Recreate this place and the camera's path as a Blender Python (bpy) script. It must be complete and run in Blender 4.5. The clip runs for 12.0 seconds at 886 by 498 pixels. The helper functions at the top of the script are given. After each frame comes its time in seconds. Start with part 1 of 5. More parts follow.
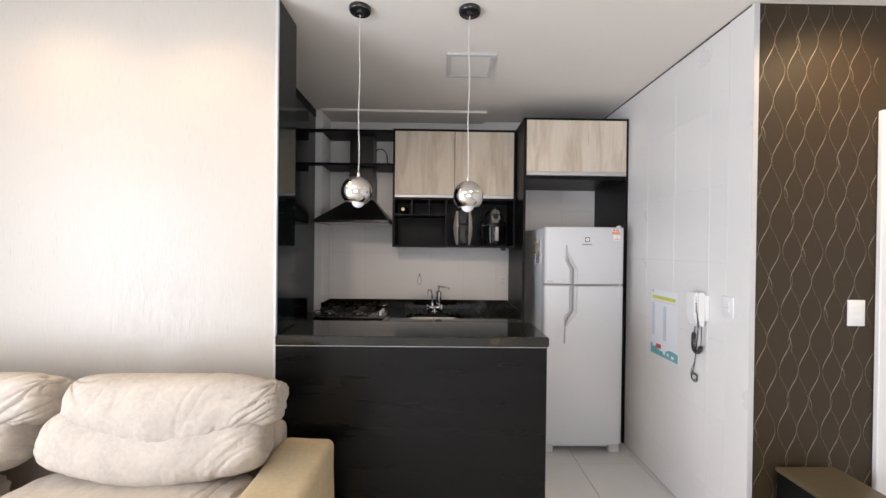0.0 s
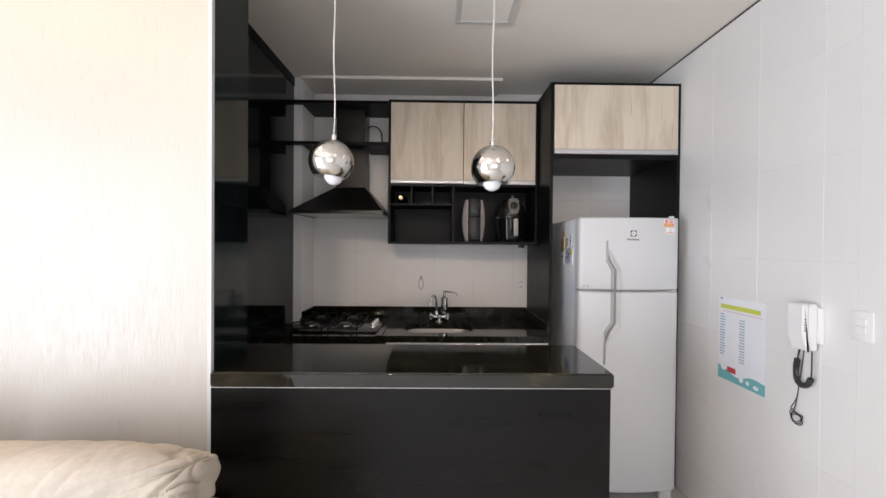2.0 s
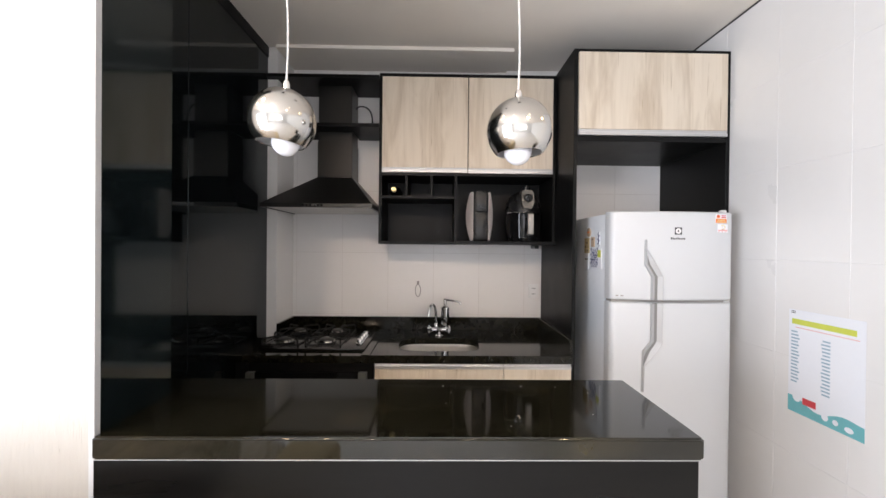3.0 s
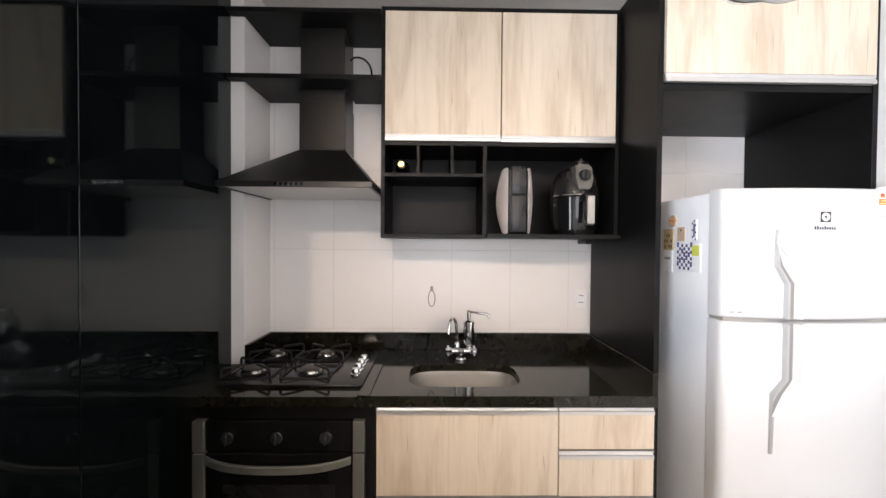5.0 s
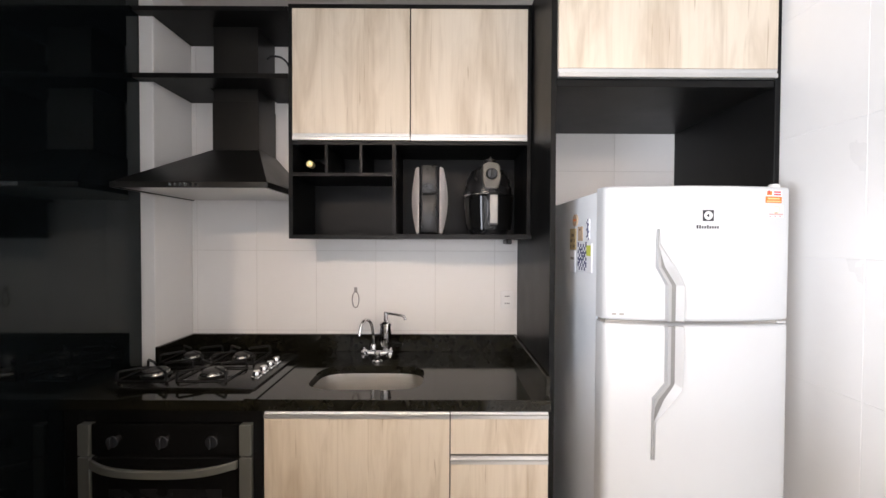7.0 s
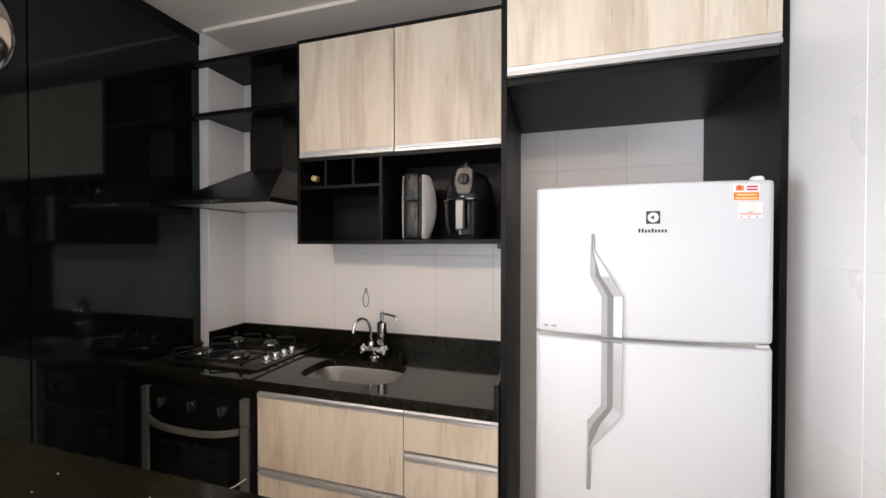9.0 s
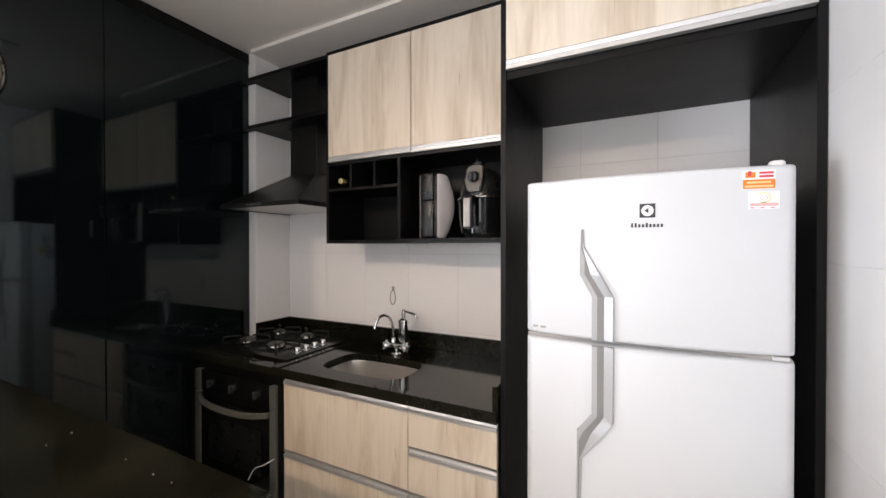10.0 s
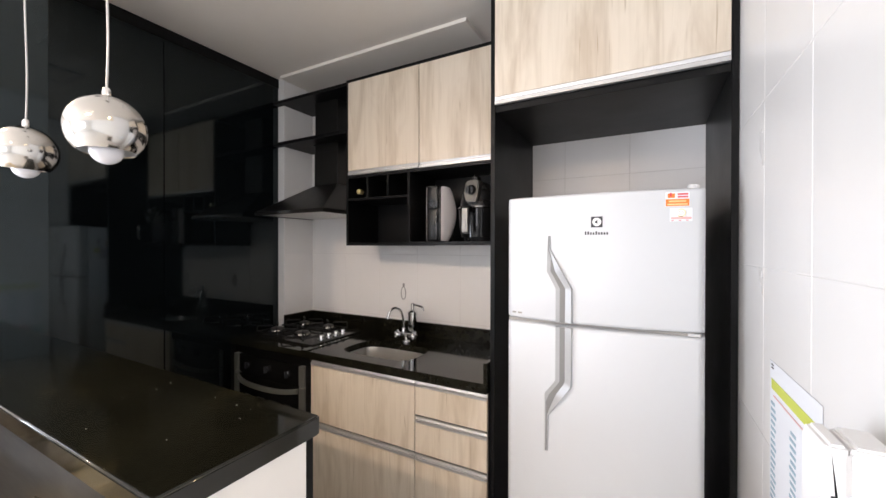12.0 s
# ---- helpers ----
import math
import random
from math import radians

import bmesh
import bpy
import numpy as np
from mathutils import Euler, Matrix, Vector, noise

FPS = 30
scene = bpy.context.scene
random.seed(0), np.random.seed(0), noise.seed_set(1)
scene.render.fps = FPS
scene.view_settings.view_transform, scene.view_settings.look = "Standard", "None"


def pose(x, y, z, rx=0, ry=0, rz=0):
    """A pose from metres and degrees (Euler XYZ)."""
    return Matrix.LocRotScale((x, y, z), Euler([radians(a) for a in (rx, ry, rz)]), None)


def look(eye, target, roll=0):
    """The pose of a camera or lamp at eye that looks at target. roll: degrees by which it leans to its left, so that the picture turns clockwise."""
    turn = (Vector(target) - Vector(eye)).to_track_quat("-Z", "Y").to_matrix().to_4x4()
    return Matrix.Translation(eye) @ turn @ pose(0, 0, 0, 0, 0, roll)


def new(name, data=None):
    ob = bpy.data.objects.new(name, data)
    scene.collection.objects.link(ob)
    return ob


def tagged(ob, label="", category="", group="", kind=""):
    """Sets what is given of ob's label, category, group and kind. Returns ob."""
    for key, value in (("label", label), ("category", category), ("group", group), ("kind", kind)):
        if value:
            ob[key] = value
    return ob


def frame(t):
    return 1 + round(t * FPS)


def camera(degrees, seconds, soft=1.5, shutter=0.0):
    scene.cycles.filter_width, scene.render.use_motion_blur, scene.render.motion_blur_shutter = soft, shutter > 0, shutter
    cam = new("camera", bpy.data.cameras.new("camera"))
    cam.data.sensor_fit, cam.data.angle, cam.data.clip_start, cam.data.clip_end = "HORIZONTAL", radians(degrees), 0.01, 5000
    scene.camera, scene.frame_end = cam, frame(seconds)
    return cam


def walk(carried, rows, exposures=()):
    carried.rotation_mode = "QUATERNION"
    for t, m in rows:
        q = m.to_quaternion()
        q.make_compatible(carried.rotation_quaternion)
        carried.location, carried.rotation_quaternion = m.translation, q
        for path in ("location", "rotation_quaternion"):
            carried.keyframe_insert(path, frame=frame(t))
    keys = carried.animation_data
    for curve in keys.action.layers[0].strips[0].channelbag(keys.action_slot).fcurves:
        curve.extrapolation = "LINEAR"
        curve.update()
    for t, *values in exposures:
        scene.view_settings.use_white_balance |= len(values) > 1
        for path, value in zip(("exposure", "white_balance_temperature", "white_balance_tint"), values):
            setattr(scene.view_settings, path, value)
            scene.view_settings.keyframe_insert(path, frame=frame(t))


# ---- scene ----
cam = camera(99.2, 12.0)
METRES, EYE, TILT, LEAN, TURN = 3.25, 1.55, 0.0, 0.0, -0.7
ROWS = [
    (0.0, 0.0, 0.0, 0.0, 0.0, -0.36, -0.67),
    (0.5, 0.0009, 0.0205, -0.0006, 0.09, -0.4, -0.64),
    (1.0, -0.0028, 0.0719, -0.0019, 0.35, -0.52, -0.62),
    (1.5, -0.0121, 0.1167, -0.002, 0.25, -0.52, -0.65),
    (2.0, -0.0149, 0.1825, -0.005, -0.01, -0.54, -0.51),
    (2.5, -0.0152, 0.2456, -0.0051, -0.14, -0.47, -0.58),
    (3.0, -0.0178, 0.3126, -0.0065, -0.14, -0.37, -0.56),
    (5.0, -0.0518, 0.4956, -0.0092, -0.13, -0.89, -0.43),
    (5.5, -0.0473, 0.5124, -0.0125, -0.13, -0.88, -0.44),
    (6.0, -0.0209, 0.5112, -0.0117, -0.02, -0.86, -0.35),
    (6.5, 0.0262, 0.5038, -0.008, 0.28, -0.94, -0.29),
    (7.0, 0.08, 0.5045, -0.0074, 0.56, -0.95, -0.21),
    (9.0, 0.2595, 0.5181, -0.0029, 17.1, -0.68, -0.03),
    (9.5, 0.2964, 0.5359, -0.0049, 22.67, -0.56, 0.07),
    (10.0, 0.3284, 0.5462, -0.0071, 27.19, -0.43, 0.02),
    (10.5, 0.348, 0.5387, -0.0081, 28.84, -0.33, -0.03),
    (11.0, 0.3619, 0.5171, -0.0048, 29.07, -0.31, -0.03),
    (11.5, 0.3739, 0.496, -0.0041, 29.08, -0.32, -0.06),
    (12.0, 0.3846, 0.4719, -0.0053, 29.08, -0.28, -0.1),
]
walk(cam, [(t, pose(0, 0, EYE, TILT, LEAN, TURN) @ pose(METRES * x, METRES * y, METRES * z, 90 + pitch, roll, yaw)) for t, x, y, z, yaw, pitch, roll in ROWS],
     exposures=[(t, e, 6500, 18) for t, e in ((0.0, -0.28), (1.5, -0.28), (2.5, -0.02), (3.2, 0.33), (5.0, 0.85), (7.0, 0.66), (9.0, 0.44), (10.5, 0.42), (12.0, 0.43))])

# ---- world and lights ----
CEIL = 2.757
FL = -0.03                           # floor level
world = bpy.data.worlds.new("sky_world")
scene.world = world
world.use_nodes = True
wn = world.node_tree.nodes
sky = wn.new("ShaderNodeTexSky")
sky.sky_type = "NISHITA"
sky.sun_disc = False
sky.sun_elevation, sky.sun_rotation = radians(48), radians(60)
world.node_tree.links.new(sky.outputs[0], wn["Background"].inputs[0])
wn["Background"].inputs[1].default_value = 0.12

sun = new("sun", bpy.data.lights.new("sun", "SUN"))
sun.data.energy, sun.data.angle, sun.data.color = 3.0, radians(0.5), (1.0, 0.95, 0.88)
sun.matrix_world = look((8, 4.6, 10.2), (0, 0, 0))


def area(name, eye, target, sx, sy, watts, colour):
    ob = new(name, bpy.data.lights.new(name, "AREA"))
    ob.data.shape, ob.data.size, ob.data.size_y = "RECTANGLE", sx, sy
    ob.data.energy, ob.data.color = watts, colour
    ob.matrix_world = look(eye, target)
    return ob


# daylight of the balcony door and of the window behind
area("balcony_daylight", (-3.06, -0.62, 1.18), (0, -0.62, 1.18), 2.4, 2.1, 200, (0.83, 0.93, 1.0))
area("window_daylight", (0.2, -3.26, 1.45), (0.2, 0, 1.45), 2.2, 1.3, 40, (0.95, 0.98, 1.0))


def spot(x, y, watts, aim, cone, tone):
    ob = new("downlight_beam", bpy.data.lights.new("downlight_beam", "SPOT"))
    ob.data.energy, ob.data.color = watts, tone
    ob.data.spot_size, ob.data.spot_blend, ob.data.shadow_soft_size = radians(cone), 1.0, 0.05
    ob.matrix_world = look((x, y, CEIL - 0.02), aim)


# x, y, watts, aim, cone and colour of the recessed ceiling spots
WARM, AMBER = (1.0, 0.80, 0.58), (1.0, 0.74, 0.40)
DOWNLIGHTS = [
    (-1.15, 1.50, 22, (-1.05, 1.5, 0), 140, AMBER), (-1.76, 1.50, 20, (-2.0, 1.55, 0), 150, AMBER), (1.97, 1.45, 60, (1.97, 1.85, 0), 150, AMBER),
    (-0.75, 0.2, 95, (0.2, 3.6, 0.78), 58, WARM), (0.75, 0.2, 52, (0.3, 3.6, 0.75), 58, WARM), (-1.6, -1.2, 45, (-1.6, -1.2, 0), 130, WARM),
    # spot below and the one at (-1.6, -1.2): added unseen fill for floor bounce
    (0.7, 0.8, 30, (0.7, 1.0, 0), 80, WARM),
]
for dx, dy, dw, aim, cone, tone in DOWNLIGHTS:
    spot(dx, dy, dw, aim, cone, tone)

# ---- materials ----


def mat(name, colour, rough=0.5, metal=0.0, vary=0.06, scale=6.0, stretch=(1, 1, 1), bump=0.0, bump_scale=60.0,
        rough_vary=0.03, coat=0.0, spec=0.5, speck=None, per_object=0.0):
    """A surface with broad and fine variation of colour, gloss and relief."""
    m = bpy.data.materials.new(name)
    m.use_nodes = True
    nt = m.node_tree
    b = nt.nodes["Principled BSDF"]
    lk = nt.links.new
    b.inputs["Metallic"].default_value = metal
    b.inputs["Coat Weight"].default_value = coat
    b.inputs["Coat Roughness"].default_value = 0.06
    b.inputs["Specular IOR Level"].default_value = spec
    tc = nt.nodes.new("ShaderNodeTexCoord")
    mp = nt.nodes.new("ShaderNodeMapping")
    mp.inputs["Scale"].default_value = stretch
    lk(tc.outputs["Object"], mp.inputs["Vector"])
    info = nt.nodes.new("ShaderNodeObjectInfo")
    shift = nt.nodes.new("ShaderNodeVectorMath")
    shift.operation = "SCALE"
    shift.inputs[0].default_value = (7.3, 5.1, 3.7)
    lk(info.outputs["Random"], shift.inputs["Scale"])
    lk(shift.outputs[0], mp.inputs["Location"])
    big = nt.nodes.new("ShaderNodeTexNoise")
    big.inputs["Scale"].default_value, big.inputs["Detail"].default_value = scale, 5
    fine = nt.nodes.new("ShaderNodeTexNoise")
    fine.inputs["Scale"].default_value, fine.inputs["Detail"].default_value = scale * 9, 4
    lk(mp.outputs[0], big.inputs["Vector"])
    lk(mp.outputs[0], fine.inputs["Vector"])
    mixf = nt.nodes.new("ShaderNodeMix")
    mixf.inputs["Factor"].default_value = 0.4
    lk(big.outputs["Fac"], mixf.inputs["A"])
    lk(fine.outputs["Fac"], mixf.inputs["B"])
    ramp = nt.nodes.new("ShaderNodeMapRange")
    ramp.inputs["From Min"].default_value, ramp.inputs["From Max"].default_value = 0.3, 0.7
    ramp.inputs["To Min"].default_value, ramp.inputs["To Max"].default_value = 1 - vary, 1 + vary
    lk(mixf.outputs["Result"], ramp.inputs["Value"])
    val = ramp.outputs[0]
    if per_object:
        pr = nt.nodes.new("ShaderNodeMapRange")
        pr.inputs["To Min"].default_value, pr.inputs["To Max"].default_value = 1 - per_object, 1 + per_object
        lk(info.outputs["Random"], pr.inputs["Value"])
        mul = nt.nodes.new("ShaderNodeMath")
        mul.operation = "MULTIPLY"
        lk(val, mul.inputs[0])
        lk(pr.outputs[0], mul.inputs[1])
        val = mul.outputs[0]
    tint = nt.nodes.new("ShaderNodeVectorMath")
    tint.operation = "SCALE"
    tint.inputs[0].default_value = colour
    lk(val, tint.inputs["Scale"])
    out = tint.outputs[0]
    if speck:
        vor = nt.nodes.new("ShaderNodeTexNoise")
        vor.inputs["Scale"].default_value, vor.inputs["Detail"].default_value = speck[0], 6
        lk(tc.outputs["Object"], vor.inputs["Vector"])
        cut = nt.nodes.new("ShaderNodeMapRange")
        cut.inputs["From Min"].default_value, cut.inputs["From Max"].default_value = 0.58, 0.78
        lk(vor.outputs["Fac"], cut.inputs["Value"])
        mx = nt.nodes.new("ShaderNodeMix")
        mx.data_type = "RGBA"
        lk(cut.outputs[0], mx.inputs["Factor"])
        lk(out, mx.inputs["A"])
        mx.inputs["B"].default_value = (*speck[1], 1)
        out = mx.outputs["Result"]
    lk(out, b.inputs["Base Color"])
    rr = nt.nodes.new("ShaderNodeMapRange")
    rr.inputs["From Min"].default_value, rr.inputs["From Max"].default_value = 0.3, 0.7
    rr.inputs["To Min"].default_value, rr.inputs["To Max"].default_value = max(0.0, rough * (1 - rough_vary * 3)), rough * (1 + rough_vary * 3)
    lk(big.outputs["Fac"], rr.inputs["Value"])
    lk(rr.outputs[0], b.inputs["Roughness"])
    if bump:
        bt = nt.nodes.new("ShaderNodeTexNoise")
        bt.inputs["Scale"].default_value, bt.inputs["Detail"].default_value = bump_scale, 5
        lk(mp.outputs[0], bt.inputs["Vector"])
        bp = nt.nodes.new("ShaderNodeBump")
        bp.inputs["Strength"].default_value, bp.inputs["Distance"].default_value = bump, 0.002
        lk(bt.outputs["Fac"], bp.inputs["Height"])
        lk(bp.outputs[0], b.inputs["Normal"])
    return m


def wood_mat(name, light, dark, upright=True):
    """Pale limed oak foil: long grain, broad cloudy streaks, a few dark knots."""
    m = bpy.data.materials.new(name)
    m.use_nodes = True
    nt = m.node_tree
    lk = nt.links.new
    b = nt.nodes["Principled BSDF"]
    tc = nt.nodes.new("ShaderNodeTexCoord")
    info = nt.nodes.new("ShaderNodeObjectInfo")
    sh = nt.nodes.new("ShaderNodeVectorMath")
    sh.operation = "SCALE"
    sh.inputs[0].default_value = (3.1, 1.7, 5.9)
    lk(info.outputs["Random"], sh.inputs["Scale"])

    def tex(scale, stretch, detail, rough=0.6, dist=0.0):
        mp = nt.nodes.new("ShaderNodeMapping")
        mp.inputs["Scale"].default_value = stretch
        lk(tc.outputs["Object"], mp.inputs["Vector"])
        lk(sh.outputs[0], mp.inputs["Location"])
        n = nt.nodes.new("ShaderNodeTexNoise")
        n.inputs["Scale"].default_value, n.inputs["Detail"].default_value = scale, detail
        n.inputs["Roughness"].default_value, n.inputs["Distortion"].default_value = rough, dist
        lk(mp.outputs[0], n.inputs["Vector"])
        return n.outputs["Fac"]

    cloud = tex(3.4, (2.6, 1, 0.42), 4, 0.55, 1.0)
    streak = tex(9.0, (3.4, 1, 0.16), 4, 0.6, 0.9)
    grain = tex(24.0, (3.0, 1, 0.09), 6, 0.7, 0.3)
    crack = tex(26.0, (4.2, 1, 0.13), 2, 0.4, 0.8)

    def span(v, a, c, lo, hi):
        r = nt.nodes.new("ShaderNodeMapRange")
        for k, x in (("From Min", a), ("From Max", c), ("To Min", lo), ("To Max", hi)):
            r.inputs[k].default_value = x
        lk(v, r.inputs["Value"])
        return r.outputs[0]

    parts = (span(cloud, 0.46, 0.72, 0.0, 0.50), span(streak, 0.54, 0.74, 0.0, 0.27), span(grain, 0.45, 0.74, 0.0, 0.14), span(crack, 0.68, 0.76, 0.0, 0.55))
    total = parts[0]
    for f in parts[1:]:
        s = nt.nodes.new("ShaderNodeMath")
        s.use_clamp = True
        lk(total, s.inputs[0])
        lk(f, s.inputs[1])
        total = s.outputs[0]
    mx = nt.nodes.new("ShaderNodeMix")
    mx.data_type = "RGBA"
    lk(total, mx.inputs["Factor"])
    mx.inputs["A"].default_value, mx.inputs["B"].default_value = (*light, 1), (*dark, 1)
    lk(mx.outputs["Result"], b.inputs["Base Color"])
    lk(span(grain, 0.3, 0.7, 0.36, 0.5), b.inputs["Roughness"])
    bp = nt.nodes.new("ShaderNodeBump")
    bp.inputs["Strength"].default_value, bp.inputs["Distance"].default_value = 0.12, 0.001
    lk(grain, bp.inputs["Height"])
    lk(bp.outputs[0], b.inputs["Normal"])
    return m


def glass_mat(name):
    m = bpy.data.materials.new(name)
    m.use_nodes = True
    b = m.node_tree.nodes["Principled BSDF"]
    b.inputs["Transmission Weight"].default_value, b.inputs["Roughness"].default_value = 1.0, 0.0
    b.inputs["IOR"].default_value = 1.45
    return m


def emit_mat(name, colour, strength):
    m = bpy.data.materials.new(name)
    m.use_nodes = True
    b = m.node_tree.nodes["Principled BSDF"]
    b.inputs["Emission Color"].default_value, b.inputs["Emission Strength"].default_value = (*colour, 1), strength
    return m


PLASTER = mat("ceiling_plaster", (0.86, 0.805, 0.74), 0.9, vary=0.015, scale=1.5, bump=0.08, bump_scale=140)
PAINT = mat("wall_paint", (0.80, 0.79, 0.77), 0.7, vary=0.02, scale=2, bump=0.06, bump_scale=160)
CREAM = mat("cream_wallpaper", (0.475, 0.44, 0.395), 0.42, vary=0.04, scale=48, stretch=(3, 1, 0.35), bump=0.4, bump_scale=75, rough_vary=0.12)
BROWN = mat("brown_wallpaper", (0.041, 0.0272, 0.0135), 0.55, vary=0.1, scale=8, bump=0.25, bump_scale=260, spec=0.3)
SILVER_LINE = mat("silver_print", (0.33, 0.29, 0.23), 0.42, metal=0.45, vary=0.12, scale=40)
TILE = mat("white_glazed_tile", (0.80, 0.778, 0.758), 0.30, vary=0.012, scale=2.5, per_object=0.008)
WHITE_GROUT = mat("white_grout", (0.80, 0.78, 0.76), 0.4, vary=0.02, scale=12)
TILE_GROUT = mat("pale_grey_grout", (0.63, 0.60, 0.57), 0.8, vary=0.1, scale=12)
GROUT = mat("grey_grout", (0.36, 0.35, 0.34), 0.9, vary=0.06, scale=12, bump=0.2, bump_scale=200)
FLOOR_TILE = mat("pale_floor_tile", (0.66, 0.65, 0.63), 0.24, vary=0.025, scale=3, bump=0.04, bump_scale=30, per_object=0.02)
OAK = wood_mat("limed_oak", (0.71, 0.62, 0.505), (0.38, 0.278, 0.175))
BLACK = mat("black_laminate", (0.0055, 0.0055, 0.0055), 0.40, vary=0.15, scale=5, bump=0.06, bump_scale=420, spec=0.16)
BLACK_WOOD = mat("black_grained_laminate", (0.003, 0.0029, 0.0028), 0.32, vary=0.3, scale=5, stretch=(0.35, 1, 2.4), spec=0.23, rough_vary=0.1, bump=0.16, bump_scale=22)
# both lacquers: blue of reflected daylight painted into base colour and gloss tint
GLOSS = mat("black_lacquered_glass", (0.0035, 0.005, 0.0058), 0.05, vary=0.12, scale=3, spec=0.40, rough_vary=0.08)
END_GLOSS = mat("black_lacquer_blue_sheen", (0.005, 0.008, 0.009), 0.07, vary=0.12, scale=3, spec=0.5, rough_vary=0.08)
for lacquer in (GLOSS, END_GLOSS):
    lacquer.node_tree.nodes["Principled BSDF"].inputs["Specular Tint"].default_value = (0.86, 0.98, 1.0, 1)
BAR_GRANITE = mat("brown_clouded_black_granite", (0.0085, 0.008, 0.005), 0.07, vary=0.5, scale=5, speck=(7, (0.034, 0.027, 0.012)), rough_vary=0.15, spec=0.6)
GRANITE = mat("black_granite", (0.0095, 0.0088, 0.0055), 0.07, vary=0.8, scale=6, speck=(120, (0.014, 0.012, 0.008)), rough_vary=0.12, spec=0.30)
ALU = mat("brushed_aluminium", (0.60, 0.595, 0.59), 0.42, metal=0.75, vary=0.04, scale=20, stretch=(0.1, 1, 6))
STEEL = mat("stainless_steel", (0.62, 0.60, 0.57), 0.36, metal=1.0, vary=0.06, scale=18, stretch=(0.15, 4, 4))
DARK_STEEL = mat("dark_stainless", (0.062, 0.06, 0.057), 0.34, metal=0.9, vary=0.06, scale=3, stretch=(2, 2, 0.4))
HOB_TRAY = mat("hob_tray_enamel", (0.014, 0.013, 0.012), 0.2, metal=0.1, vary=0.1, scale=8)
DARK_KNOB = mat("dark_grey_plastic", (0.02, 0.021, 0.024), 0.22, vary=0.05, scale=12)
CHROME = mat("chrome", (0.86, 0.85, 0.85), 0.09, metal=1.0, vary=0.02, scale=8)
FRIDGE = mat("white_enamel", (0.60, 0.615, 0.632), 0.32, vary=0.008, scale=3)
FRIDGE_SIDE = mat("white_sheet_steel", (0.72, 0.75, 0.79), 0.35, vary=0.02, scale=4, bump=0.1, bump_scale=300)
HANDLE_SHADE = mat("shaded_handle_plastic", (0.26, 0.256, 0.25), 0.35, metal=0.2, vary=0.05, scale=10)
HANDLE_EDGE = mat("silver_handle_edge", (0.46, 0.465, 0.47), 0.32, metal=0.2, vary=0.03, scale=10)
PLASTIC = mat("white_plastic", (0.82, 0.81, 0.80), 0.35, vary=0.015, scale=10)
BLACK_PLASTIC = mat("black_plastic", (0.010, 0.010, 0.0105), 0.28, vary=0.1, scale=15, spec=0.35)
SILVER_PAINT = mat("silver_trim", (0.15, 0.152, 0.135), 0.38, metal=0.35, vary=0.06, scale=10)
GREY_PLASTIC = mat("grey_plastic", (0.32, 0.30, 0.275), 0.35, vary=0.05, scale=15)
FOOT_GREY = mat("pale_grey_plastic", (0.55, 0.55, 0.55), 0.4, vary=0.04, scale=15)
CLEAR_GREY = mat("smoky_clear_plastic", (0.34, 0.32, 0.31), 0.15, vary=0.05, scale=15)
RING_STEEL = mat("burner_steel", (0.34, 0.33, 0.31), 0.25, metal=1.0, vary=0.1, scale=30)
RUBBER = mat("dark_rubber", (0.03, 0.03, 0.03), 0.7, vary=0.1, scale=20)
IRON = mat("black_enamelled_iron", (0.008, 0.008, 0.008), 0.45, vary=0.2, scale=60, bump=0.2, bump_scale=200, spec=0.25)
OVEN_GLASS = mat("oven_black_glass", (0.006, 0.006, 0.006), 0.06, vary=0.1, scale=5, spec=0.3)
OPAL = mat("opal_bulb_glass", (0.86, 0.85, 0.88), 0.25, vary=0.01, scale=10)
SATIN_CHROME = mat("satin_chrome", (0.62, 0.60, 0.57), 0.15, metal=1.0, vary=0.03, scale=8)
DARK_CHROME = mat("dark_chrome", (0.07, 0.07, 0.072), 0.16, metal=0.8, vary=0.05, scale=20)
CORD = mat("clear_white_cord", (0.55, 0.54, 0.53), 0.3, vary=0.06, scale=60)
SUEDE = mat("beige_suede", (0.505, 0.447, 0.385), 0.92, vary=0.17, scale=6, bump=0.45, bump_scale=180, spec=0.2)
SHELL = mat("pinkish_white_plastic", (0.86, 0.80, 0.79), 0.4, vary=0.015, scale=10)
FRYER_GREY = mat("warm_grey_plastic", (0.12, 0.112, 0.10), 0.35, metal=0.2, vary=0.06, scale=15)
# the beige suede again, with warm lamplight painted in as a tan base
SUEDE_WARM_LIT = mat("warm_lit_suede", (0.52, 0.42, 0.27), 0.92, vary=0.14, scale=6, bump=0.45, bump_scale=180, spec=0.2)
PAPER = mat("white_paper", (0.84, 0.85, 0.89), 0.6, vary=0.012, scale=8)
YELLOW = mat("yellow_print", (0.62, 0.66, 0.10), 0.6, vary=0.04, scale=20)
BLUE_TEXT = mat("blue_grey_print", (0.33, 0.46, 0.55), 0.6, vary=0.1, scale=80)
TEAL = mat("teal_print", (0.16, 0.47, 0.50), 0.6, vary=0.08, scale=20)
RED = mat("red_print", (0.62, 0.06, 0.07), 0.6, vary=0.05, scale=20)
ORANGE = mat("orange_print", (0.85, 0.22, 0.03), 0.5, vary=0.05, scale=20)
PINK = mat("pale_pink_print", (0.80, 0.42, 0.40), 0.5, vary=0.05, scale=20)
GOLD = mat("gold_foil", (0.80, 0.66, 0.32), 0.3, metal=0.7, vary=0.06, scale=40)
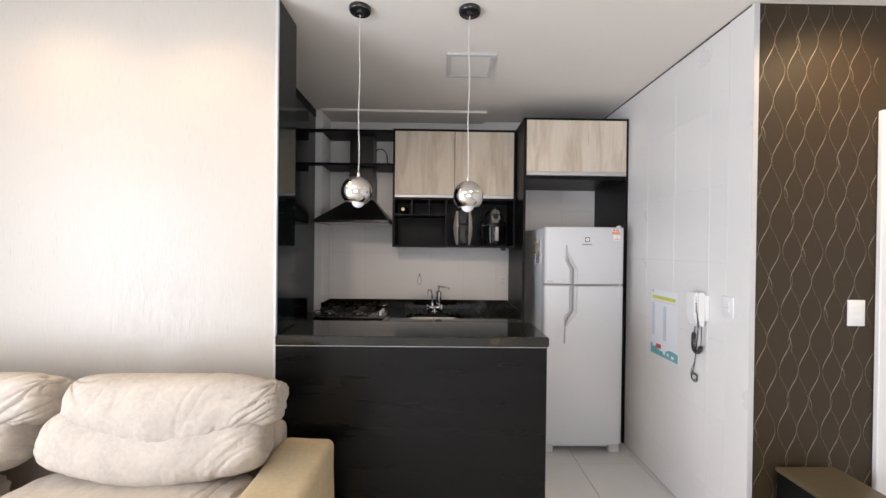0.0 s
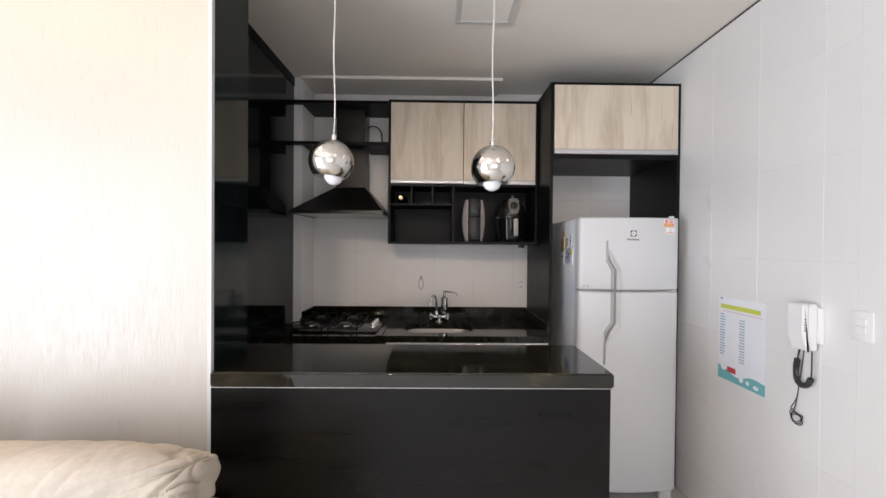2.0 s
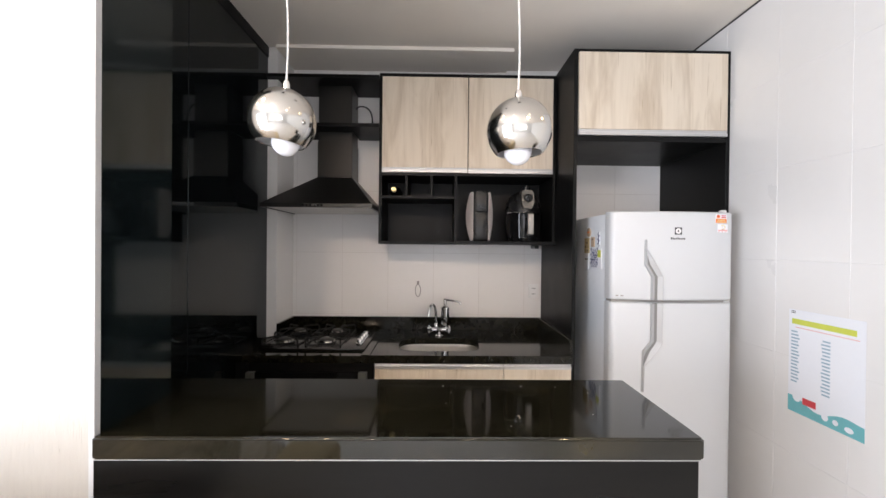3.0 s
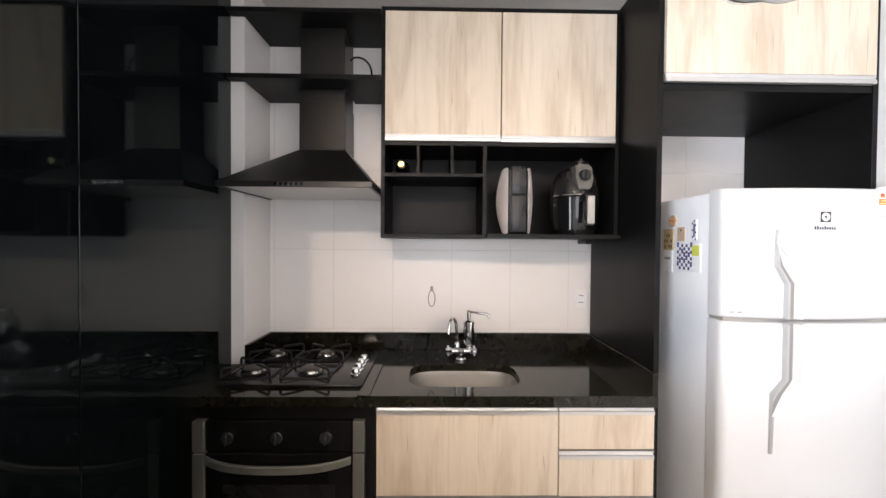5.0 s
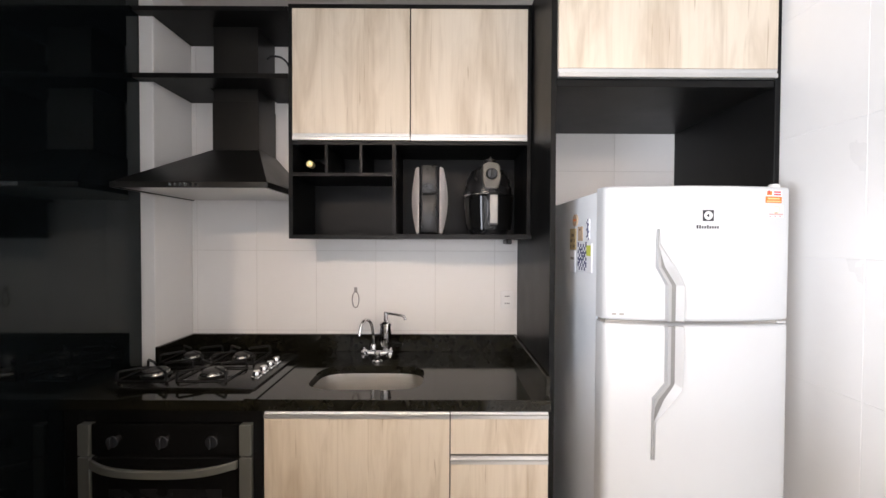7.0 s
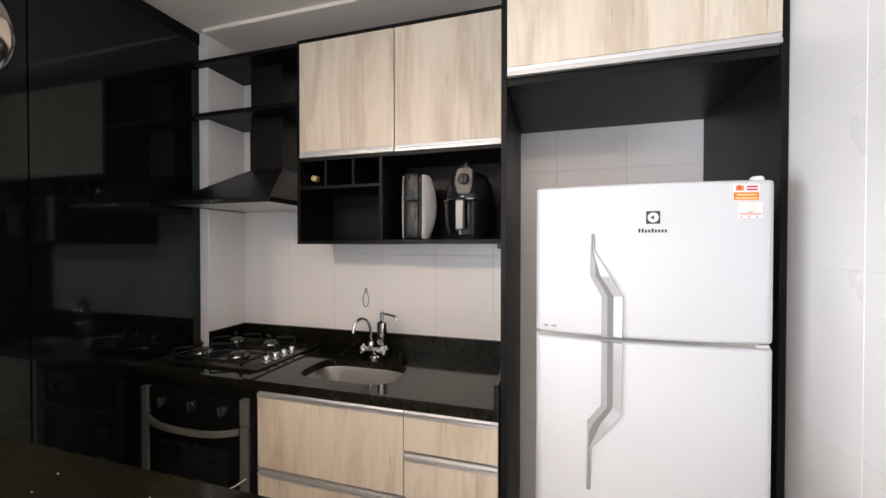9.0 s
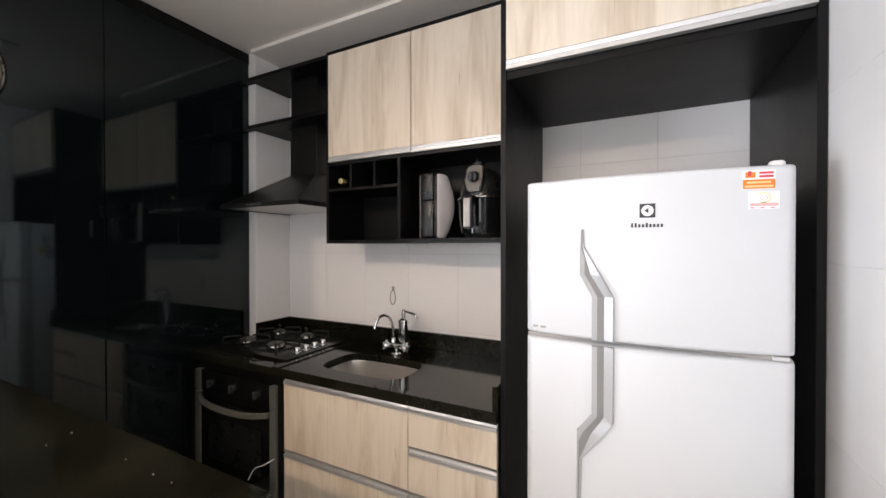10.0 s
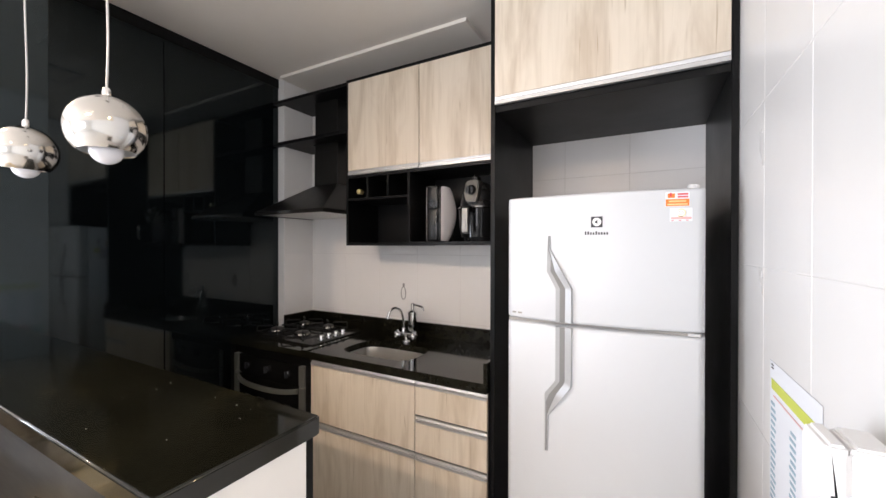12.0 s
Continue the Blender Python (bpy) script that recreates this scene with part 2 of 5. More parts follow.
TAN = mat("tan_print", (0.52, 0.38, 0.27), 0.5, vary=0.12, scale=60)
OCHRE = mat("ochre_print", (0.50, 0.38, 0.20), 0.5, vary=0.2, scale=90)
BURNER_GREY = mat("burner_grey_enamel", (0.06, 0.055, 0.05), 0.4, vary=0.2, scale=40)
NAVY = mat("navy_print", (0.05, 0.06, 0.16), 0.5, vary=0.1, scale=60)
INK = mat("black_ink", (0.03, 0.03, 0.035), 0.5, vary=0.05, scale=60)
GLASS = glass_mat("window_glass")
LED = emit_mat("downlight_led", (1.0, 0.75, 0.45), 18.0)

# ---- mesh helpers ----
BASE = {}


def bx(bm, x0, x1, y0, y1, z0, z1, bevel=0.0, segs=1):
    """Adds a box, its edges rounded by bevel."""
    vs = bmesh.ops.create_cube(bm, size=1.0, matrix=Matrix.Translation(((x0 + x1) / 2, (y0 + y1) / 2, (z0 + z1) / 2)) @ Matrix.Diagonal((abs(x1 - x0), abs(y1 - y0), abs(z1 - z0), 1)))["verts"]
    if bevel:
        es = list({e for v in vs for e in v.link_edges})
        bmesh.ops.bevel(bm, geom=es, offset=bevel, segments=segs, affect="EDGES", profile=0.5)
    return bm


def box(x0, x1, y0, y1, z0, z1, bevel=0.0, segs=1):
    return bx(bmesh.new(), x0, x1, y0, y1, z0, z1, bevel, segs)


def lathe(bm, profile, cx, cy, n=32, close=False):
    """Turns (radius, z) pairs round the upright axis through cx, cy."""
    rings = []
    for r, z in profile:
        if r < 1e-6:
            rings.append([bm.verts.new((cx, cy, z))])
        else:
            rings.append([bm.verts.new((cx + r * math.cos(2 * math.pi * i / n), cy + r * math.sin(2 * math.pi * i / n), z)) for i in range(n)])
    for a, b in zip(rings, rings[1:]):
        for i in range(n):
            j = (i + 1) % n
            if len(a) == 1 and len(b) == 1:
                continue
            if len(a) == 1:
                bm.faces.new((a[0], b[j], b[i]))
            elif len(b) == 1:
                bm.faces.new((a[i], a[j], b[0]))
            else:
                bm.faces.new((a[i], a[j], b[j], b[i]))
    bmesh.ops.recalc_face_normals(bm, faces=bm.faces)
    return bm


def tube(bm, points, r, n=10, closed=False):
    """Sweeps a round section of radius r (or radii) along points."""
    pts = [Vector(p) for p in points]
    rs = r if isinstance(r, (list, tuple)) else [r] * len(pts)
    rings, side = [], None
    for i, p in enumerate(pts):
        a, b = pts[i - 1] if i or closed else pts[0], pts[(i + 1) % len(pts)] if i + 1 < len(pts) or closed else pts[-1]
        d = (b - a).normalized()
        if side is None:
            side = d.orthogonal().normalized()
        side = (side - d * side.dot(d)).normalized()
        up = d.cross(side)
        rings.append([bm.verts.new(p + rs[i] * (math.cos(2 * math.pi * k / n) * side + math.sin(2 * math.pi * k / n) * up)) for k in range(n)])
    pairs = list(zip(rings, rings[1:])) + ([(rings[-1], rings[0])] if closed else [])
    for a, b in pairs:
        for k in range(n):
            bm.faces.new((a[k], a[(k + 1) % n], b[(k + 1) % n], b[k]))
    if not closed:
        bm.faces.new(rings[0][::-1])
        bm.faces.new(rings[-1])
    bmesh.ops.recalc_face_normals(bm, faces=bm.faces)
    return bm


def smooth_path(pts, n=8):
    """A smooth curve through pts (Catmull-Rom)."""
    p = [Vector(q) for q in pts]
    p = [2 * p[0] - p[1]] + p + [2 * p[-1] - p[-2]]
    out = []
    for i in range(1, len(p) - 2):
        for k in range(n):
            t = k / n
            out.append(0.5 * (2 * p[i] + (p[i + 1] - p[i - 1]) * t + (2 * p[i - 1] - 5 * p[i] + 4 * p[i + 1] - p[i + 2]) * t * t + (3 * p[i] - p[i - 1] - 3 * p[i + 1] + p[i + 2]) * t ** 3))
    out.append(p[-2])
    return out


def prism(bm, outline, depth):
    """Raises a flat outline (3D points, in order) by the vector depth."""
    a = [bm.verts.new(p) for p in outline]
    b = [bm.verts.new(Vector(p) + Vector(depth)) for p in outline]
    bm.faces.new(a)
    bm.faces.new(b[::-1])
    for i in range(len(a)):
        j = (i + 1) % len(a)
        bm.faces.new((a[j], a[i], b[i], b[j]))
    bmesh.ops.recalc_face_normals(bm, faces=bm.faces)
    return bm


def disc_y(bm, cx, y, cz, r, depth, n=24, inner=0.0):
    """A round plate that faces along y."""
    return tube(bm, [(cx, y, cz), (cx, y - depth, cz)], r, n)


def thing(name, loc, label, category, group=""):
    ob = new(name)
    ob.location = loc
    ob.empty_display_size = 0.1
    BASE[ob] = Vector(loc)
    return tagged(ob, label, category, group)


def finish(bm, name, material, smooth):
    me = bpy.data.meshes.new(name)
    bm.to_mesh(me)
    bm.free()
    me.materials.append(material)
    if smooth:
        me.polygons.foreach_set("use_smooth", [True] * len(me.polygons))
        me.set_sharp_from_angle(angle=radians(38))
    return me


def part(name, bm, material, parent, label="", smooth=False):
    """One mesh, given in the world's metres, under a thing or a part of it."""
    base = BASE[parent]
    bmesh.ops.translate(bm, verts=bm.verts, vec=-base)
    ob = new(name, finish(bm, name, material, smooth))
    ob.parent = parent
    BASE[ob] = base
    if label:
        tagged(ob, label)
    return ob


def setting(name, bm, material, label, category, kind="structure", smooth=False):
    ob = new(name, finish(bm, name, material, smooth))
    BASE[ob] = Vector((0, 0, 0))
    return tagged(ob, label, category, "", kind)


def solo(name, bm, material, loc, label, category, group="", smooth=False):
    """A thing that is one mesh."""
    bmesh.ops.translate(bm, verts=bm.verts, vec=-Vector(loc))
    ob = new(name, finish(bm, name, material, smooth))
    ob.location = loc
    BASE[ob] = Vector(loc)
    return tagged(ob, label, category, group)

# ---- the large structure ----
WX, LX, BY = 1.53, -1.045, 3.64      # kitchen: right wall, left wall beside the hob, back wall
PLX, PLY = -1.121, 3.38              # left wall behind the black panels, and where it steps in
FY, PX, PY = 1.85, -0.79, 2.08       # cream wall's face, its end, its back
LIV_L, LIV_R, LIV_B = -3.0, 3.2, -3.2

setting("floor", box(LIV_L - 0.15, LIV_R + 0.15, LIV_B - 0.15, BY + 0.15, FL - 0.12, FL - 0.009), GROUT, "grey grout bed under pale floor tiles", "floor")
setting("ceiling", box(LIV_L - 0.15, LIV_R + 0.15, LIV_B - 0.15, BY + 0.15, CEIL, CEIL + 0.15), PLASTER, "smooth off-white plaster ceiling", "ceiling")
wall_back = setting("wall_back", box(PLX - 0.15, WX + 0.15, BY + 0.0012, BY + 0.15, FL, CEIL), TILE_GROUT, "kitchen back wall with white glazed tiles", "wall")
bm = box(PLX - 0.15, PLX, PY, PLY, FL, CEIL)
bx(bm, PLX - 0.15, LX - 0.0012, PLY, BY + 0.0012, FL, CEIL)
wall_left = setting("wall_left", bm, WHITE_GROUT, "kitchen side wall with white glazed tiles", "wall")
wall_right = setting("wall_right", box(WX + 0.0012, WX + 0.15, FY - 0.02 + 0.15, BY + 0.0012, FL, CEIL), WHITE_GROUT, "kitchen side wall with white glazed tiles", "wall")
setting("wall_sofa", box(LIV_L - 0.15, PX - 0.012, FY, PY, FL, CEIL), CREAM, "cream wallpapered wall with fine upright texture", "wall")
bm = box(WX + 0.002, 2.17, FY - 0.02, FY + 0.13, FL, CEIL)
bx(bm, 2.17, 2.99, FY - 0.02, FY + 0.13, 2.13, CEIL)
bx(bm, 2.99, LIV_R + 0.15, FY - 0.02, FY + 0.13, FL, CEIL)
wall_brown = setting("wall_brown", bm, BROWN, "dark brown wallpapered wall with silvery wave lines", "wall")
setting("wall_living_right", box(LIV_R, LIV_R + 0.15, LIV_B, FY - 0.02, FL, CEIL), PAINT, "plain white painted wall", "wall")

# living room: balcony door in the left wall, window in the back wall
bm = box(LIV_L - 0.15, LIV_L, LIV_B, -1.85, FL, CEIL)
bx(bm, LIV_L - 0.15, LIV_L, 0.6, FY, FL, CEIL)
bx(bm, LIV_L - 0.15, LIV_L, -1.85, 0.6, 2.28, CEIL)
setting("wall_living_left", bm, PAINT, "plain white painted wall round a balcony door", "wall")
bm = box(LIV_L - 0.15, -0.95, LIV_B - 0.15, LIV_B, FL, CEIL)
bx(bm, 1.35, LIV_R + 0.15, LIV_B - 0.15, LIV_B, FL, CEIL)
bx(bm, -0.95, 1.35, LIV_B - 0.15, LIV_B, FL, 0.78)
bx(bm, -0.95, 1.35, LIV_B - 0.15, LIV_B, 2.12, CEIL)
setting("wall_living_back", bm, PAINT, "plain white painted wall round a window", "wall")


def glazing(name, horizontal, fixed, a0, a1, z0, z1, panes, label, category):
    """Frame and panes of a window in the plane x=fixed or y=fixed."""
    def bar(u0, u1, w0, w1, d):
        return box(u0, u1, fixed - d, fixed + d, w0, w1, 0.003) if horizontal else box(fixed - d, fixed + d, u0, u1, w0, w1, 0.003)
    win = setting(name, bar(a0, a1, z0, z0 + 0.05, 0.03), ALU, label, category)
    part("window_frame", bar(a0, a1, z1 - 0.05, z1, 0.03), ALU, win)
    step = (a1 - a0) / panes
    for i in range(panes + 1):
        c = min(max(a0 + i * step, a0 + 0.025), a1 - 0.025)
        part("window_frame", bar(c - 0.025, c + 0.025, z0 + 0.05, z1 - 0.05, 0.03), ALU, win)
    for i in range(panes):
        p = part("pane", bar(a0 + i * step + 0.026, a0 + (i + 1) * step - 0.026, z0 + 0.05, z1 - 0.05, 0.003), GLASS, win)
        p.visible_shadow = False


glazing("door_1", False, LIV_L - 0.11, -1.85, 0.6, FL, 2.28, 3, "aluminium framed glass balcony door", "balcony door")
glazing("window_1", True, LIV_B - 0.11, -0.95, 1.35, 0.78, 2.12, 2, "aluminium framed sliding window", "window")
setting("ground", box(-400, 400, -400, 400, -12.2, -12.0), GROUT, "ground far below the flat", "ground")

# trims
setting("trim_1", box(PX - 0.012, PX + 0.001, FY - 0.004, FY + 0.012, FL, CEIL, 0.001), FOOT_GREY, "thin metal corner bead on the cream wall", "trim")
setting("trim_2", box(WX - 0.003, WX + 0.02, FY - 0.026, FY + 0.13, FL, CEIL, 0.002), TILE, "white corner bead between tiles and wallpaper", "trim")
setting("trim_5", box(WX - 0.005, WX + 0.021, FY - 0.029, FY - 0.0262, FL, CEIL, 0.001), FOOT_GREY, "pale grey metal edge on the white corner", "trim")
setting("trim_3", box(PLX + 0.014, LX, PLY - 0.004, PLY, 0.96, CEIL - 0.002, 0.001), PLASTIC, "white upright filler strip beside the black panels", "trim")
# solid dark strip stands in for the shade in the ceiling gap
setting("trim_4", box(WX - 0.005, WX + 0.006, FY - 0.01, BY, CEIL - 0.007, CEIL, 0.0), RUBBER, "dark strip painted as the shade in the joint of tiles and ceiling", "trim")
setting("baseboard", box(LIV_L, -0.9, FY - 0.014, FY, FL, FL + 0.07, 0.003), PLASTIC, "white skirting board", "baseboard")

# lowered plaster box over the back wall
setting("ceiling_box", box(LX + 0.0, 0.418, 3.345, BY, CEIL - 0.020, CEIL - 0.0005, 0.0), PLASTER, "shallow lowered plaster box along the back wall", "ceiling")

# pillar cladding and gloss black wall panels
setting("wall_end_panel", box(PX - 0.012, PX, FY + 0.012, PY + 0.004, FL, CEIL - 0.004, 0.001), END_GLOSS, "gloss black panel on the end of the wall", "wall panel")
bm = box(PLX, PX - 0.012, PY, PY + 0.004, FL, CEIL - 0.004)
setting("wall_return_panel", bm, END_GLOSS, "gloss black panel behind the wall end", "wall panel")
cladding = thing("wall_cladding", (PLX, 2.7, 0.0), "two tall gloss black lacquered panels covering the side wall", "wall panel")
for y0, y1 in ((PY + 0.006, 2.631), (2.634, 3.375)):
    part("panel", box(PLX, PLX + 0.016, y0, y1, 0.06, CEIL - 0.07, 0.0015), GLOSS, cladding)
part("top_rail", box(PLX, PLX + 0.021, PY + 0.006, 3.3755, CEIL - 0.068, CEIL - 0.004, 0.001), BLACK, cladding, "black top rail")
part("plinth", box(PLX, PLX + 0.008, PY + 0.006, 3.37, FL, 0.058), BLACK, cladding, "black plinth")

# ---- wallpaper wave lines ----
bm = bmesh.new()
yw = FY - 0.0206


def wave(bm, x0, side, dy):
    """One printed line of the ogee lattice: broad on its falling strokes, hair-thin on the others."""
    k = 2 * math.pi / 0.295
    n = 240
    prev = None
    for i in range(n + 1):
        z = FL + 0.02 + (CEIL - FL - 0.03) * i / n
        a = k * z + (math.pi if side else 0.0) + 0.12 * math.sin(z * 2.1 + x0 * 9)
        x = x0 + 0.0262 * math.sin(a) + 0.010 * (z - 1.5)
        ww = 0.00035 + 0.0016 * max(0.0, math.cos(a)) ** 1.5
        pair = [bm.verts.new((x - ww, yw + dy, z)), bm.verts.new((x + ww, yw + dy, z))]
        if prev:
            bm.faces.new((prev[0], prev[1], pair[1], pair[0]))
        prev = pair


def spur(bm, x0, zc):
    """A short tail that runs on past a crossing."""
    prev = None
    for i in range(11):
        u = i / 10
        x, z = x0 + 0.018 * math.sin(u * 2.2) - 0.004 * u, zc + 0.02 - 0.075 * u
        ww = 0.0011 * (1 - u) + 0.0002
        pair = [bm.verts.new((x - ww, yw - 0.0002, z)), bm.verts.new((x + ww, yw - 0.0002, z))]
        if prev:
            bm.faces.new((prev[0], prev[1], pair[1], pair[0]))
        prev = pair


for i in range(13):
    xx = WX + 0.012 + i * 0.0535 + (0.012 if i % 4 == 3 else 0.0)
    wave(bm, xx, i % 2, 0.00005 * (i % 2))
    for j in range(10):
        zc = 0.295 * (j + (0.25 if i % 2 else 0.75))
        if 0.1 < zc < CEIL - 0.1 and (i + 2 * j) % 5 == 0 and xx < 2.1:
            spur(bm, xx - 0.024 + 0.010 * (zc - 1.5), zc)
for v in bm.verts:
    v.co.x = min(max(v.co.x, WX + 0.022), 2.148)
p = part("wave_lines", bm, SILVER_LINE, wall_brown, "silvery printed wave lines")
tagged(p, kind="stuff")

# white door casing in the brown wall, with its leaf
door = setting("door_2", box(2.15, 2.22, FY - 0.045, FY - 0.021, FL, 2.24, 0.004), PLASTIC, "white door with a broad white casing", "door")
part("casing", box(2.22, 2.94, FY - 0.045, FY - 0.021, 2.13, 2.24, 0.004), PLASTIC, door)
part("casing", box(2.94, 3.01, FY - 0.045, FY - 0.021, FL, 2.24, 0.004), PLASTIC, door)
part("leaf", box(2.222, 2.938, FY + 0.01, FY + 0.05, FL + 0.005, 2.125, 0.003), PLASTIC, door)
part("door_handle", tube(bmesh.new(), [(2.86, FY + 0.01, 1.02), (2.86, FY - 0.05, 1.02), (2.74, FY - 0.05, 1.02)], 0.009, 10), CHROME, door, "chrome lever handle", True)

# ---- kitchen bar ----
bar = thing("bar_counter", (-0.13, 2.02, FL), "black breakfast bar with polished granite top and white end", "bar counter")
part("core", box(PX + 0.002, 0.538, FY + 0.012, 2.17, FL, 1.06, 0.002), PAINT, bar, "white painted core and end face")
part("front_panel", box(PX + 0.002, 0.540, FY - 0.008, FY + 0.0115, FL, 1.058, 0.0012), BLACK_WOOD, bar, "black grained front panel")
part("edge_strip", box(PX + 0.002, 0.539, FY - 0.0095, FY + 0.01, 1.0585, 1.0605), ALU, bar, "thin pale joint under the top")
slab = bmesh.new()
prism(slab, [(PX + 0.002, 1.835, 1.061), (0.549, 1.835, 1.061), (0.549, 2.205, 1.061), (PLX + 0.02, 2.205, 1.061), (PLX + 0.02, PY + 0.006, 1.061), (PX + 0.002, PY + 0.006, 1.061)], (0, 0, 0.05))
bmesh.ops.bevel(slab, geom=list(slab.edges), offset=0.0055, segments=3, affect="EDGES")
part("countertop", slab, BAR_GRANITE, bar, "polished black granite top", True)
crumbs = bmesh.new()
for i in range(9):
    x, y, r = random.uniform(-0.2, 0.5), random.uniform(1.86, 2.17), random.uniform(0.0003, 0.0008)
    bx(crumbs, x - r * 2.2, x + r * 2.2, y - r, y + r, 1.1112, 1.1112 + r)
part("corner_post", box(0.515, 0.537, 2.1705, 2.192, FL, 1.06, 0.001), BLACK, bar, "dark post at the back corner")

setting("crumbs", crumbs, PLASTIC, "pale crumbs of dust on the bar top", "crumbs", "stuff")

# ---- base units ----


def gola(parent, x0, x1, z, y):
    """Aluminium grip profile along the top of a front."""
    bm = bmesh.new()
    sec = [(0.0, 0.0), (0.0, 0.012), (0.006, 0.015), (0.010, 0.024), (0.0, 0.028), (0.0, 0.032), (0.018, 0.032), (0.018, 0.0)]
    prism(bm, [(x0, y + a, z + b) for a, b in sec], (x1 - x0, 0, 0))
    part("grip_profile", bm, ALU, parent, "aluminium grip profile")


CF = 3.012                                     # fronts of the base units
CT = 0.95                                      # top of the worktop


def base_unit(x0, x1, splits, label):
    u = thing("base_cabinet", ((x0 + x1) / 2, 3.3, FL), label, "cabinet", "base units under the worktop")
    bm = box(x0, x0 + 0.016, CF + 0.02, BY - 0.02, 0.1, 0.908)
    bx(bm, x1 - 0.016, x1, CF + 0.02, BY - 0.02, 0.1, 0.908)
    bx(bm, x0 + 0.016, x1 - 0.016, CF + 0.02, BY - 0.02, 0.1, 0.116)
    bx(bm, x0 + 0.016, x1 - 0.016, BY - 0.03, BY - 0.02, 0.116, 0.908)
    part("carcass", bm, BLACK, u, "black carcass")
    part("plinth", box(x0, x1, CF + 0.06, CF + 0.076, FL, 0.099), BLACK, u, "black plinth")
    for top, bot in zip(splits, splits[1:]):
        d = part("drawer_front", box(x0 + 0.002, x1 - 0.002, CF, CF + 0.018, bot + 0.004, top - 0.034, 0.0012), OAK, u)
        gola(d, x0 + 0.002, x1 - 0.002, top - 0.033, CF - 0.003)
    return u


base_unit(-0.374, 0.312, (0.912, 0.568, 0.10), "pale oak base cabinet with two deep drawers")
base_unit(0.312, 0.676, (0.912, 0.744, 0.566, 0.34, 0.10), "pale oak base cabinet with four drawers")

# oven under the hob
oven_box = thing("oven_cabinet", (-0.71, 3.3, FL), "black cabinet housing the built-in oven", "cabinet")
bm = box(PLX + 0.018, -1.047, CF + 0.0, PLY - 0.006, FL, 0.908)
bx(bm, -1.043, -1.03, CF + 0.022, BY - 0.02, FL, 0.908)
bx(bm, -0.41, -0.376, CF - 0.002, BY - 0.02, FL, 0.908)
bx(bm, -1.03, -0.41, CF + 0.006, BY - 0.02, 0.862, 0.908)
bx(bm, -1.03, -0.41, CF + 0.004, BY - 0.02, FL, 0.31)
part("housing", bm, BLACK, oven_box)
oven = thing("oven", (-0.71, 3.3, 0.312), "built-in black glass oven with steel side trims and curved handle", "oven")
OX0, OX1 = -1.046, -0.414
part("body", box(OX0 + 0.005, OX1 - 0.005, CF + 0.02, BY - 0.05, 0.314, 0.858, 0.002), BLACK_PLASTIC, oven)
part("control_panel", box(OX0 + 0.045, OX1 - 0.045, CF - 0.006, CF + 0.019, 0.744, 0.858, 0.003), OVEN_GLASS, oven, "black glass control panel")
odoor = part("door", box(OX0 + 0.045, OX1 - 0.045, CF - 0.008, CF + 0.019, 0.32, 0.738, 0.004), OVEN_GLASS, oven, "black glass oven door")
part("inner_window", box(OX0 + 0.11, OX1 - 0.11, CF - 0.0092, CF - 0.0078, 0.40, 0.62, 0.0), BLACK_PLASTIC, odoor, "dark inner window")
for a, b in ((OX0, OX0 + 0.043), (OX1 - 0.043, OX1)):
    part("side_trim", box(a, b, CF - 0.013, CF + 0.019, 0.744, 0.858, 0.002), SILVER_PAINT, oven, "brushed steel trim")
    part("side_trim", box(a, b, CF - 0.013, CF + 0.019, 0.32, 0.738, 0.002), SILVER_PAINT, oven, "brushed steel trim")
bm = bmesh.new()
n = 24
for i in range(n + 1):
    u = i / n
    x = OX0 + 0.05 + (OX1 - OX0 - 0.1) * u
    sag = 0.018 * (1 - (2 * u - 1) ** 2) - 0.004
    out = CF - 0.018 - 0.035 * (1 - (2 * u - 1) ** 4)
    rows = [bm.verts.new((x, out, 0.728 - sag)), bm.verts.new((x, out - 0.004, 0.724 - sag)), bm.verts.new((x, out - 0.004, 0.700 - sag)), bm.verts.new((x, out + 0.008, 0.697 - sag)), bm.verts.new((x, out + 0.012, 0.724 - sag))]
    if i:
        for k in range(5):
            bm.faces.new((last[k], last[(k + 1) % 5], rows[(k + 1) % 5], rows[k]))
    else:
        bm.faces.new(rows)
    last = rows
bm.faces.new(last[::-1])
bmesh.ops.recalc_face_normals(bm, faces=bm.faces)
for x in (OX0 + 0.06, OX1 - 0.06):
    bx(bm, x - 0.008, x + 0.008, CF - 0.022, CF - 0.007, 0.70, 0.722, 0.002)
part("handle", bm, SILVER_PAINT, odoor, "curved brushed steel handle", True)
for x in (-0.917, -0.737, -0.557):
    bm = bmesh.new()
    tube(bm, [(x, CF - 0.006, 0.797), (x, CF - 0.016, 0.797), (x, CF - 0.018, 0.797)], [0.023, 0.023, 0.021], 24)
    bx(bm, x - 0.005, x + 0.005, CF - 0.03, CF - 0.016, 0.776, 0.818, 0.002)
    part("knob", bm, DARK_KNOB, oven, "dark grey round knob", True)
    for k in range(5):
        a = radians(30 + 30 * k)
        part("dial_mark", box(x + 0.034 * math.cos(a) - 0.002, x + 0.034 * math.cos(a) + 0.002, CF - 0.0066, CF - 0.0058, 0.797 + 0.034 * math.sin(a) - 0.002, 0.797 + 0.034 * math.sin(a) + 0.002), DARK_KNOB, oven)
